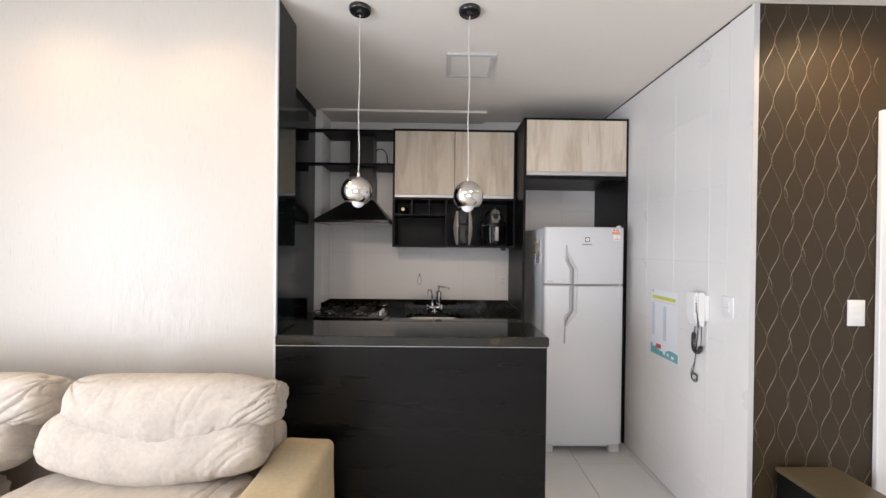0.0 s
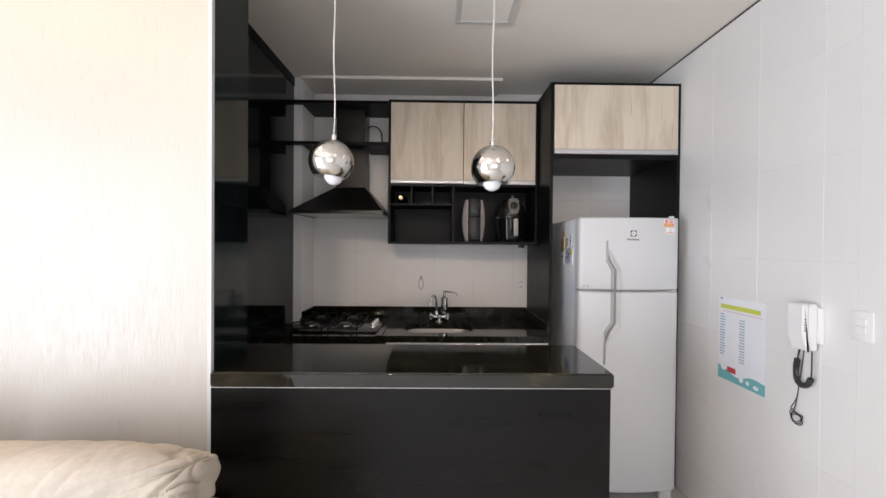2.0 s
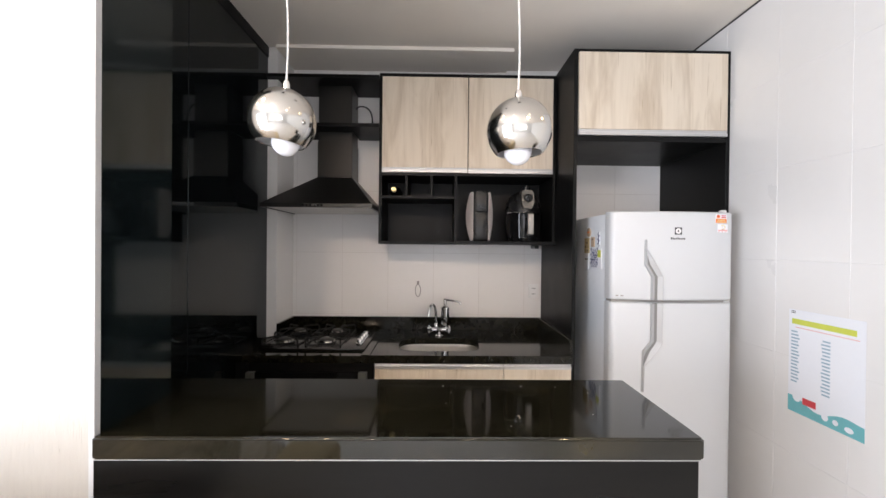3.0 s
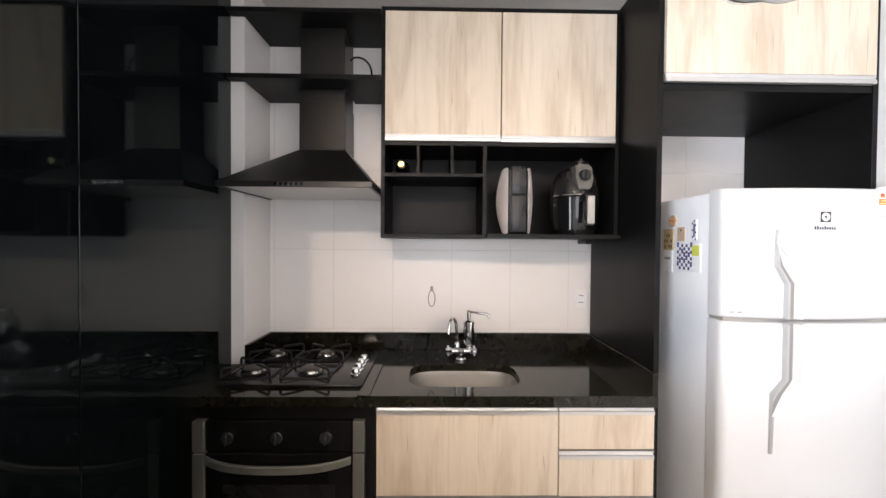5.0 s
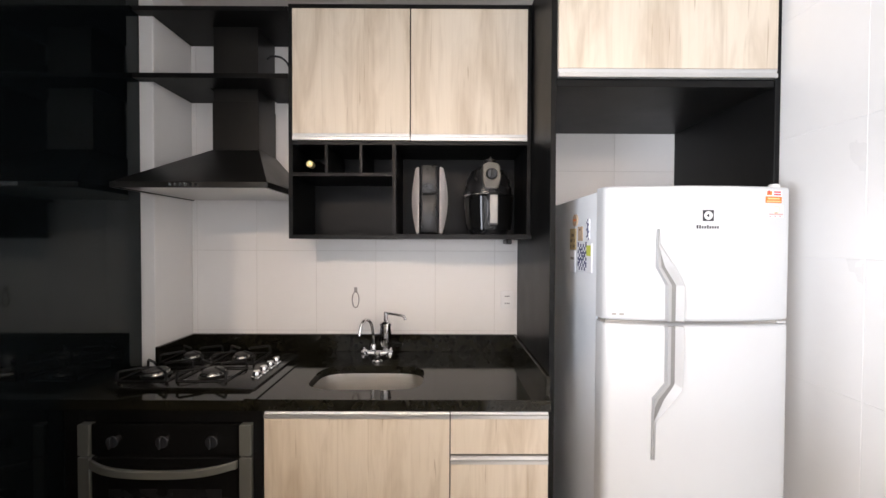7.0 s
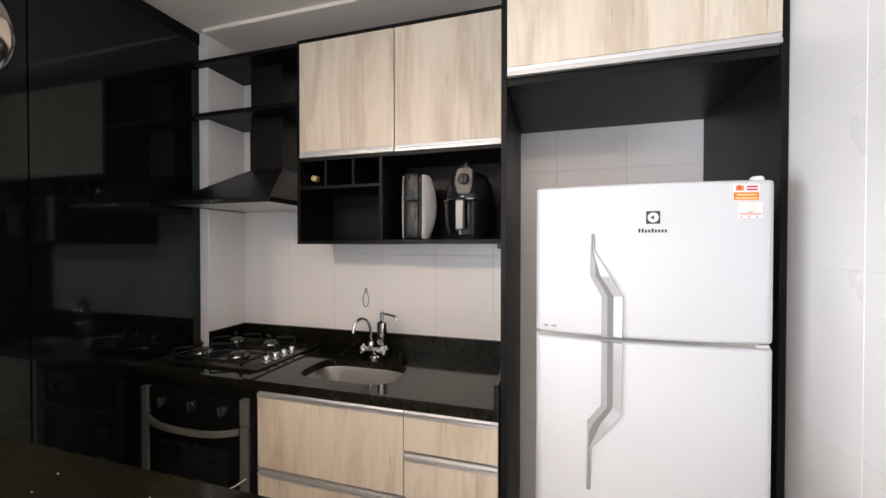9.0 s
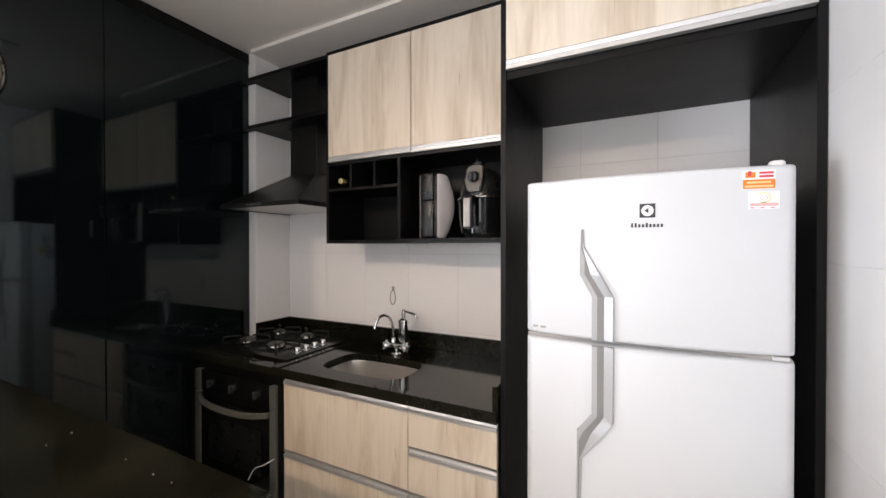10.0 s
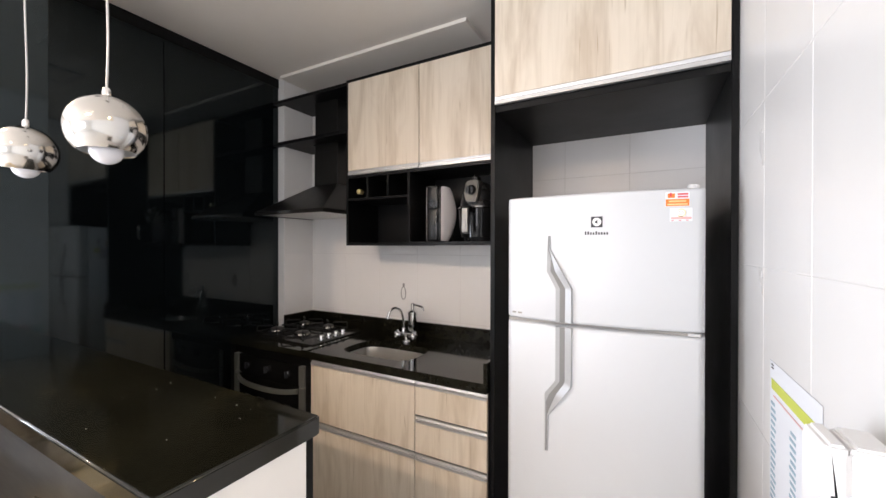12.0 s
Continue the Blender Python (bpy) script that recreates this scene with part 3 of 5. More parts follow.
solo("white_cord", tube(bmesh.new(), smooth_path([(-0.418, CF - 0.016, 0.52), (-0.45, CF - 0.05, 0.50), (-0.50, CF - 0.06, 0.475), (-0.545, CF - 0.06, 0.41)]), 0.0022, 8), PLASTIC, (-0.418, CF - 0.016, 0.52), "thin white cord hanging from the oven trim", "cord", smooth=True)

# ---- worktop with sink ----
top = thing("worktop", (-0.19, 3.3, 0.91), "polished black granite worktop with raised splash edge", "worktop")
SX, SY, SA, SB = -0.031, 3.245, 0.235, 0.145         # sink middle and half sizes


def superellipse(cx, cy, a, b, z, n=48, p=4.0):
    out = []
    for i in range(n):
        t = 2 * math.pi * i / n
        c, s = math.cos(t), math.sin(t)
        out.append((cx + a * abs(c) ** (2 / p) * (1 if c > 0 else -1), cy + b * abs(s) ** (2 / p) * (1 if s > 0 else -1), z))
    return out


def ring_faces(bm, a, b):
    for i in range(len(a)):
        j = (i + 1) % len(a)
        bm.faces.new((a[i], a[j], b[j], b[i]))


WL, WR, WF = LX + 0.003, 0.678, 3.0
# slab: bars round a rectangle that holds the sink, and a plate with the sink's cut-out
hx0, hx1, hy0, hy1 = SX - 0.28, SX + 0.28, SY - 0.19, SY + 0.19
part("slab_end", box(PLX + 0.018, WL - 0.0005, WF, PLY - 0.006, 0.912, CT), GRANITE, top)
part("slab_end", box(WL, hx0, WF, BY - 0.002, 0.912, CT), GRANITE, top)
part("slab_end", box(hx1, WR, WF, BY - 0.002, 0.912, CT), GRANITE, top)
part("slab_edge", box(hx0, hx1, WF, hy0, 0.912, CT), GRANITE, top)
part("slab_edge", box(hx0, hx1, hy1, BY - 0.002, 0.912, CT), GRANITE, top)
bm = bmesh.new()
hole = [bm.verts.new(p) for p in superellipse(SX, SY, SA, SB, CT)]
low = [bm.verts.new(p) for p in superellipse(SX, SY, SA, SB, 0.914)]
rim = []
for q in hole:
    dx, dy = q.co.x - SX, q.co.y - SY
    k = min(0.28 / max(abs(dx), 1e-9), 0.19 / max(abs(dy), 1e-9))
    rim.append(bm.verts.new((SX + dx * k, SY + dy * k, CT)))
ring_faces(bm, hole, rim)
ring_faces(bm, low, hole)
for sx in (-1, 1):
    for sy in (-1, 1):
        c = Vector((SX + sx * 0.28, SY + sy * 0.19, CT))
        near = sorted(rim, key=lambda v: (v.co - c).length)[:2]
        if (near[0].co - c).length > 1e-4:
            bm.faces.new((bm.verts.new(c), near[0], near[1]))
bmesh.ops.recalc_face_normals(bm, faces=bm.faces)
part("sink_cutout", bm, GRANITE, top)
part("front_lip", box(WL + 0.64, WR, WF - 0.0045, WF - 0.0005, 0.912, CT + 0.005, 0.0015), GRANITE, top, "raised front lip")
part("dry_margin", box(WL + 0.60, WL + 0.645, WF + 0.001, 3.6, CT + 0.0002, CT + 0.005, 0.0015), GRANITE, top, "raised strip beside the hob")
part("splash_back", box(WL, WR, BY - 0.022, BY - 0.0005, CT + 0.0005, 1.04, 0.002), GRANITE, top, "black granite splash edge")
part("splash_side", box(WL, WL + 0.018, 3.37, BY - 0.0225, CT + 0.0005, 1.04, 0.002), GRANITE, top, "black granite splash edge")
part("splash_side", box(WR - 0.018, WR, WF + 0.004, BY - 0.0225, CT + 0.0005, 1.04, 0.002), GRANITE, top, "black granite splash edge")

sink = thing("sink", (SX, SY, 0.76), "stainless steel sink bowl set under the granite", "sink")
bm = bmesh.new()
rings = []
for f, z in ((1.0, 0.9125), (0.985, 0.90), (0.97, 0.84), (0.93, 0.785), (0.82, 0.765), (0.4, 0.762), (0.1, 0.760)):
    rings.append([bm.verts.new(p) for p in superellipse(SX, SY, (SA + 0.004) * f, (SB + 0.004) * f, z)])
for a, b in zip(rings, rings[1:]):
    ring_faces(bm, a, b)
bm.faces.new(rings[-1])
bmesh.ops.recalc_face_normals(bm, faces=bm.faces)
part("bowl", bm, STEEL, sink, "", True)
part("drain", lathe(bmesh.new(), [(0.0, 0.768), (0.03, 0.768), (0.042, 0.7665), (0.046, 0.763)], SX, SY), CHROME, sink, "chrome drain", True)

# ---- tap with filter ----
tap = thing("filter_tap", (-0.03, 3.45, CT), "chrome two-handle tap with swan neck and filter cylinder", "tap")
TX, TY = -0.03, 3.45
part("base", lathe(bmesh.new(), [(0, CT + 0.001), (0.026, CT + 0.001), (0.026, CT + 0.006), (0.016, CT + 0.012), (0.014, CT + 0.03), (0.018, CT + 0.036), (0.018, CT + 0.05), (0.0, CT + 0.052)], TX, TY, 24), CHROME, tap, "", True)
part("crossbar", tube(bmesh.new(), [(TX - 0.045, TY, CT + 0.042), (TX + 0.045, TY, CT + 0.042)], 0.012, 16), CHROME, tap, "", True)
for s in (-1, 1):
    bm = bmesh.new()
    c = Vector((TX + s * 0.052, TY - 0.006, CT + 0.042))
    tube(bm, [c + Vector((s * -0.01, 0.0, 0)), c, c + Vector((s * 0.012, -0.004, 0)), c + Vector((s * 0.024, -0.008, 0))], [0.012, 0.020, 0.022, 0.012], 16)
    for k in range(5):
        a = 2 * math.pi * k / 5
        e = c + Vector((s * 0.012, 0.021 * math.cos(a), 0.021 * math.sin(a)))
        bmesh.ops.create_uvsphere(bm, u_segments=10, v_segments=6, radius=0.008, matrix=Matrix.Translation(e))
    part("cross_handle", bm, CHROME, tap, "lobed chrome handle", True)
neck = [(TX - 0.02, TY, CT + 0.05), (TX - 0.02, TY, CT + 0.09), (TX - 0.022, TY - 0.004, CT + 0.15), (TX - 0.03, TY - 0.02, CT + 0.195), (TX - 0.045, TY - 0.05, CT + 0.213), (TX - 0.058, TY - 0.085, CT + 0.20), (TX - 0.064, TY - 0.1, CT + 0.165), (TX - 0.065, TY - 0.103, CT + 0.15)]
part("swan_neck", tube(bmesh.new(), smooth_path(neck), 0.0075, 14), CHROME, tap, "", True)
part("collar", lathe(bmesh.new(), [(0, CT + 0.048), (0.013, CT + 0.05), (0.014, CT + 0.075), (0.009, CT + 0.085), (0, CT + 0.086)], TX - 0.02, TY, 20), CHROME, tap, "", True)
FX, FYY = TX + 0.038, TY + 0.012
part("filter_cylinder", lathe(bmesh.new(), [(0, CT + 0.045), (0.014, CT + 0.048), (0.014, CT + 0.066), (0.026, CT + 0.075), (0.0275, CT + 0.085), (0.0275, CT + 0.172), (0.030, CT + 0.175), (0.030, CT + 0.186), (0.024, CT + 0.192), (0.012, CT + 0.198), (0, CT + 0.2)], FX, FYY, 28), CHROME, tap, "chrome filter cylinder", True)
spout = [(FX, FYY, CT + 0.195), (FX, FYY, CT + 0.225), (FX + 0.008, FYY - 0.003, CT + 0.232), (FX + 0.05, FYY - 0.02, CT + 0.230), (FX + 0.085, FYY - 0.03, CT + 0.226), (FX + 0.096, FYY - 0.034, CT + 0.215), (FX + 0.097, FYY - 0.034, CT + 0.207)]
part("filter_spout", tube(bmesh.new(), smooth_path(spout), 0.0065, 12), CHROME, tap, "slim chrome spout", True)
part("filter_valve", lathe(bmesh.new(), [(0, CT + 0.198), (0.011, CT + 0.2), (0.011, CT + 0.236), (0.007, CT + 0.241), (0, CT + 0.242)], FX, FYY, 18), CHROME, tap, "", True)

# ---- gas hob ----
hob = thing("gas_hob", (-0.71, 3.3, CT), "black four-burner gas hob with chrome knobs", "hob")
HX0, HX1, HY0, HY1 = -1.015, -0.44, 3.085, 3.545
HZ = CT + 0.001
bm = box(HX0, HX1, HY0, HY1, HZ, HZ + 0.012, 0.004, 2)
part("tray", bm, HOB_TRAY, hob, "dark steel tray", True)
for x, y, r in ((-0.925, 3.225, 0.044), (-0.685, 3.225, 0.044), (-0.685, 3.455, 0.036), (-0.925, 3.455, 0.036)):
    bn = part("burner", lathe(bmesh.new(), [(r * 1.25, HZ + 0.0125), (r * 1.25, HZ + 0.016), (r, HZ + 0.02), (r, HZ + 0.03), (r * 0.98, HZ + 0.032), (0, HZ + 0.032)], x, y, 28), IRON, hob, "black burner ring", True)
    part("burner_cap", lathe(bmesh.new(), [(r * 0.86, HZ + 0.0325), (r * 0.90, HZ + 0.0345), (r * 0.86, HZ + 0.0375), (r * 0.78, HZ + 0.0395), (0, HZ + 0.0405)], x, y, 28), BURNER_GREY, bn, "dark grey burner cap", True)
    part("burner_ring", lathe(bmesh.new(), [(r * 1.02, HZ + 0.019), (r * 1.16, HZ + 0.0205), (r * 1.14, HZ + 0.024), (r * 1.03, HZ + 0.0315), (r * 1.012, HZ + 0.0318)], x, y, 28), RING_STEEL, bn, "polished steel ring", True)
    bm = bmesh.new()
    for k in range(4):
        a = math.pi / 4 + k * math.pi / 2
        ca, sa = math.cos(a), math.sin(a)
        tube(bm, [(x + ca * 0.030, y + sa * 0.030, HZ + 0.052), (x + ca * 0.045, y + sa * 0.045, HZ + 0.054), (x + ca * 0.13, y + sa * 0.108, HZ + 0.052), (x + ca * 0.138, y + sa * 0.113, HZ + 0.044), (x + ca * 0.140, y + sa * 0.114, HZ + 0.0125)], 0.0052, 8)
    sq = [(x + sx * 0.099, y + sy * 0.0805, HZ + 0.0165) for sx, sy in ((1, 1), (-1, 1), (-1, -1), (1, -1))]
    for a, b in zip(sq, sq[1:] + sq[:1]):
        tube(bm, [a, b], 0.0036, 8)
    part("pan_support", bm, IRON, hob, "black iron pan support", True)
for i in range(4):
    x, y = -0.49 , 3.20 + i * 0.062
    part("knob", lathe(bmesh.new(), [(0.021, HZ + 0.0125), (0.020, HZ + 0.018), (0.016, HZ + 0.020), (0.0155, HZ + 0.036), (0.013, HZ + 0.039), (0, HZ + 0.039)], x, y, 20), CHROME, hob, "chrome knob", True)

# ---- cooker hood ----
hood = thing("cooker_hood", (-0.74, 3.4, 1.74), "dark stainless pyramid cooker hood with square chimney", "cooker hood")
GX0, GX1, GY0, GY1, GZ = LX + 0.002, -0.415, 3.14, BY - 0.002, 1.742
CX0, CX1, CY0 = -0.822, -0.597, 3.45
bm = bmesh.new()
a = [bm.verts.new(p) for p in ((GX0 + 0.004, GY0 + 0.004, GZ + 0.024), (GX1 - 0.004, GY0 + 0.004, GZ + 0.024), (GX1 - 0.004, GY1, GZ + 0.024), (GX0 + 0.004, GY1, GZ + 0.024))]
b = [bm.verts.new(p) for p in ((CX0, CY0, 1.965), (CX1, CY0, 1.965), (CX1, GY1, 1.965), (CX0, GY1, 1.965))]
ring_faces(bm, a, b)
bm.faces.new(b)
bmesh.ops.recalc_face_normals(bm, faces=bm.faces)
part("canopy", bm, DARK_STEEL, hood, "pyramid canopy")
bm = box(GX0, GX1, GY0, GY0 + 0.012, GZ, GZ + 0.0238, 0.001)
bx(bm, GX0, GX0 + 0.012, GY0 + 0.012, GY1, GZ, GZ + 0.0238)
bx(bm, GX1 - 0.012, GX1, GY0 + 0.012, GY1, GZ, GZ + 0.0238)
part("rim", bm, DARK_STEEL, hood, "steel rim")
part("filter_mesh", box(GX0 + 0.013, GX1 - 0.013, GY0 + 0.013, GY1 - 0.002, GZ + 0.004, GZ + 0.010), STEEL, hood, "steel grease filter")
part("chimney", box(CX0 + 0.002, CX1 - 0.002, CY0 + 0.002, GY1, 1.966, 2.20, 0.001), DARK_STEEL, hood, "square chimney")
part("chimney", box(CX0 + 0.006, CX1 - 0.006, CY0 + 0.006, GY1, 2.2005, 2.5525, 0.001), DARK_STEEL, hood, "square chimney")
for i in range(6):
    bm = bmesh.new()
    disc_y(bm, -0.80 + i * 0.021, GY0 + 0.001, GZ + 0.012, 0.0065, 0.006, 14)
    part("button", bm, CHROME, hood, "small chrome button", True)
part("corner_cap", box(GX1 - 0.03, GX1 - 0.004, BY - 0.03, BY - 0.008, GZ - 0.012, GZ + 0.0, 0.002), BLACK_PLASTIC, hood, "black corner cap")
solo("hood_cable", tube(bmesh.new(), smooth_path([(-0.592, 3.52, 2.43), (-0.57, 3.53, 2.45), (-0.53, 3.55, 2.452), (-0.50, 3.56, 2.42), (-0.49, 3.56, 2.36), (-0.495, 3.57, 2.2835)]), 0.005, 8), BLACK_PLASTIC, (-0.495, 3.57, 2.2835), "black power cable arching beside the hood chimney", "cable", smooth=True)

# ---- wall shelf round the chimney ----
UF, UT, UB = 3.33, 2.585, 1.542
SL = LX + 0.003
SE = PLX + 0.02


def notched(z0, z1):
    bm = bmesh.new()
    prism(bm, [(SE, UF, z0), (-0.4095, UF, z0), (-0.4095, BY - 0.003, z0), (CX1 + 0.006, BY - 0.003, z0), (CX1 + 0.006, CY0 - 0.006, z0), (CX0 - 0.006, CY0 - 0.006, z0), (CX0 - 0.006, BY - 0.003, z0), (SL, BY - 0.003, z0), (SL, PLY - 0.006, z0), (SE, PLY - 0.006, z0)], (0, 0, z1 - z0))
    return bm


def wall_shelf(board, z0, z1, label):
    """A shelf board with its own edge strip along the front."""
    g = thing("wall_shelf", (-0.74, 3.4, z0), label, "shelf", "shelves over the hood")
    part("board", board, BLACK, g)
    part("front_edge", box(SE, -0.4095, UF - 0.0012, UF - 0.0001, z0, z1), BLACK, g, "thin black edge strip")


wall_shelf(notched(2.256, 2.2775), 2.256, 2.2775, "black laminate shelf cut round the hood chimney")
wall_shelf(prism(bmesh.new(), [(SE, UF, 2.553), (-0.4095, UF, 2.553), (-0.4095, BY - 0.003, 2.553), (SL, BY - 0.003, 2.553), (SL, PLY - 0.006, 2.553), (SE, PLY - 0.006, 2.553)], (0, 0, 0.02)), 2.553, 2.573, "black laminate top shelf over the hood")
for x, r in ((-0.545, 0.012), (-0.50, 0.008), (-0.46, 0.013)):
    solo("glass_stopper", lathe(bmesh.new(), [(0, 2.278), (r, 2.278), (r * 0.9, 2.278 + 0.018), (r * 0.4, 2.304), (0, 2.305)], x, 3.42, 12), CHROME, (x, 3.42, 2.278), "small clear stopper lying on the shelf", "stopper", "stoppers on the shelf", True)

# ---- wall cabinet with open compartments ----
wc = thing("wall_cabinet", (0.14, 3.48, UB), "black wall cabinet with two pale oak doors over open niches", "cabinet")
UL, UR = -0.408, 0.677
T = 0.018
part("side_panel", box(UL, UL + T, UF, BY - 0.003, UB, UT, 0.0008), BLACK, wc)
part("side_panel", box(UR - T, UR, UF, BY - 0.003, UB, UT, 0.0008), BLACK, wc)
part("top_board", box(UL + T, UR - T, UF, BY - 0.003, UT - T, UT, 0.0008), BLACK, wc)
part("back", box(UL + T, UR - T, BY - 0.012, BY - 0.003, UB + T, UT - T), BLACK, wc)
part("shelf", box(UL + T, UR - T, UF, BY - 0.0125, 1.962, 1.980, 0.0008), BLACK, wc)
part("bottom", box(UL + T, 0.0725, UF, BY - 0.0125, UB, UB + T, 0.0008), BLACK, wc)
part("bottom", box(0.0728, 0.715 - 0.04, UF - 0.035, BY - 0.0125, UB + 0.002, UB + T + 0.004, 0.0008), BLACK, wc, "deeper bottom board")
part("divider", box(0.055, 0.055 + T, UF, BY - 0.0125, UB + T + 0.0005, 1.9615, 0.0008), BLACK, wc)
part("shelf", box(UL + T, 0.0548, UF, BY - 0.0125, 1.822, 1.838, 0.0008), BLACK, wc)
for x in (-0.246, -0.092):
    part("divider", box(x, x + 0.014, UF, BY - 0.0125, 1.8385, 1.9615, 0.0008), BLACK, wc)
for a, b, dz in ((UL + T + 0.001, 0.1335, 0.0), (0.1385, UR - T - 0.001, 0.002)):
    d = part("cabinet_door", box(a, b, UF - 0.004, UF + 0.0145, 2.012 - dz, UT - T - 0.003, 0.0012), OAK, wc, "pale limed oak door")
    bm = bmesh.new()
    prism(bm, [(a, UF + q, 1.983 - dz + w) for q, w in ((-0.006, 0.0), (-0.006, 0.014), (-0.001, 0.018), (-0.004, 0.028), (0.014, 0.028), (0.014, 0.0))], (b - a, 0, 0))
    part("grip_profile", bm, ALU, d, "aluminium grip profile")
part("bracket", box(0.60, 0.625, 3.5, 3.62, UB - 0.022, UB + 0.001, 0.003), BLACK_PLASTIC, wc, "small black fixing bracket")

# ---- fridge housing ----
fc = thing("fridge_housing", (1.1, 3.3, FL), "tall black housing with a pale oak flap over the fridge", "cabinet")
HF = 3.04
part("side_panel", box(0.680, 0.700, HF - 0.006, BY - 0.002, FL, 2.598, 0.0012), BLACK, fc, "tall black side panel")
part("side_panel", box(1.508, 1.528, HF - 0.006, BY - 0.002, FL, 2.598, 0.0012), BLACK, fc, "tall black side panel")
part("top_board", box(0.7005, 1.5075, HF - 0.006, BY - 0.002, 2.58, 2.598, 0.001), BLACK, fc)
part("bottom_board", box(0.7005, 1.5075, HF - 0.002, BY - 0.002, 2.105, 2.130, 0.001), BLACK, fc)
part("back", box(0.7005, 1.5075, BY - 0.012, BY - 0.002, 2.1305, 2.5795), BLACK, fc)
d = part("flap_door", box(0.703, 1.505, HF - 0.018, HF - 0.0005, 2.166, 2.577, 0.0012), OAK, fc, "pale limed oak flap door")
bm = bmesh.new()
prism(bm, [(0.703, HF + q, 2.134 + w) for q, w in ((-0.020, 0.0), (-0.020, 0.014), (-0.014, 0.018), (-0.018, 0.030), (0.0, 0.030), (0.0, 0.0))], (0.802, 0, 0))
part("grip_profile", bm, ALU, d, "aluminium grip profile")

# ---- fridge ----
RX0, RX1, RF, RT, RS = 0.812, 1.424, 2.868, 1.712, 1.27
BOW = 0.034                                    # bulge of the doors at their middle
fridge = thing("fridge", (1.118, 3.2, FL), "tall white two-door fridge with wavy grey handles", "fridge")
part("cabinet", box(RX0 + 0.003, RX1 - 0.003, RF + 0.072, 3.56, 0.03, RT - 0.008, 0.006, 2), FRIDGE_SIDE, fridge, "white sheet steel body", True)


def bulge(x):
    """How far forward of the door's edges its front lies at x."""
    return BOW * (1 - (2 * (x - RX0) / (RX1 - RX0) - 1) ** 2)


def fridge_door(z0, z1):
    """Door with a softly bowed front and rounded edges."""
    bm = bmesh.new()
    nx, nz = 24, 12
    rad = 0.022

    def front(u, w):
        ex = max(0.0, 1 - u * (RX1 - RX0) / rad) if u < 0.5 else max(0.0, 1 - (1 - u) * (RX1 - RX0) / rad)
        ez = max(0.0, 1 - w * (z1 - z0) / 0.012) if w < 0.5 else max(0.0, 1 - (1 - w) * (z1 - z0) / 0.012)
        return RF - BOW * (1 - (2 * u - 1) ** 2) + rad * (1 - math.sqrt(max(0, 1 - ex * ex))) + 0.012 * (1 - math.sqrt(max(0, 1 - ez * ez)))

    us = [0, 0.003, 0.008, 0.015, 0.025, 0.036] + [0.06 + 0.88 * i / 14 for i in range(15)] + [0.964, 0.975, 0.985, 0.992, 0.997, 1]
    hz = 0.012 / (z1 - z0)
    ws = [0, hz * 0.2, hz * 0.5, hz, 0.25, 0.5, 0.75, 1 - hz, 1 - hz * 0.5, 1 - hz * 0.2, 1]
    grid = [[bm.verts.new((RX0 + u * (RX1 - RX0), front(u, w), z0 + w * (z1 - z0))) for u in us] for w in ws]
    for r, s in zip(grid, grid[1:]):
        for i in range(len(us) - 1):
            bm.faces.new((r[i], r[i + 1], s[i + 1], s[i]))
    loop = grid[0] + [r[-1] for r in grid[1:-1]] + grid[-1][::-1] + [r[0] for r in grid[-2:0:-1]]
    back = [bm.verts.new((v.co.x, RF + 0.066, v.co.z)) for v in loop]
    ring_faces(bm, loop, back)
    bm.faces.new(back)
    bmesh.ops.recalc_face_normals(bm, faces=bm.faces)
    return bm


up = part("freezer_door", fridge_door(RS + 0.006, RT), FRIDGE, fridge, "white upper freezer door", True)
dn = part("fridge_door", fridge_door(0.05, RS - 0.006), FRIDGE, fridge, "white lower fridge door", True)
part("door_seal", box(RX0 + 0.01, RX1 - 0.01, RF + 0.067, RF + 0.0715, 0.09, RT - 0.02), GREY_PLASTIC, fridge, "grey door seal")
part("seam", box(RX0 + 0.006, RX1 - 0.012, RF + 0.004, RF + 0.06, RS - 0.0055, RS + 0.0055), GREY_PLASTIC, fridge, "grey gap between the doors")
part("hinge", box(RX1 - 0.045, RX1 - 0.014, RF - 0.003, RF + 0.0035, RS - 0.0045, RS + 0.0045, 0.001), FOOT_GREY, fridge, "white middle hinge")
bm = bmesh.new()
lathe(bm, [(0.016, RT + 0.0005), (0.016, RT + 0.010), (0.012, RT + 0.014), (0, RT + 0.014)], RX1 - 0.03, RF + 0.035, 16)
part("hinge", bm, PLASTIC, fridge, "white top hinge cap", True)
for x in (RX0 + 0.05, RX1 - 0.05):
    part("foot", box(x - 0.04, x + 0.04, RF + 0.02, RF + 0.09, FL, 0.045, 0.012, 3), FOOT_GREY, fridge, "pale grey plastic foot", True)
part("kick_plate", box(RX0 + 0.02, RX1 - 0.02, RF + 0.05, RF + 0.07, 0.005, 0.058, 0.003), FRIDGE_SIDE, fridge)


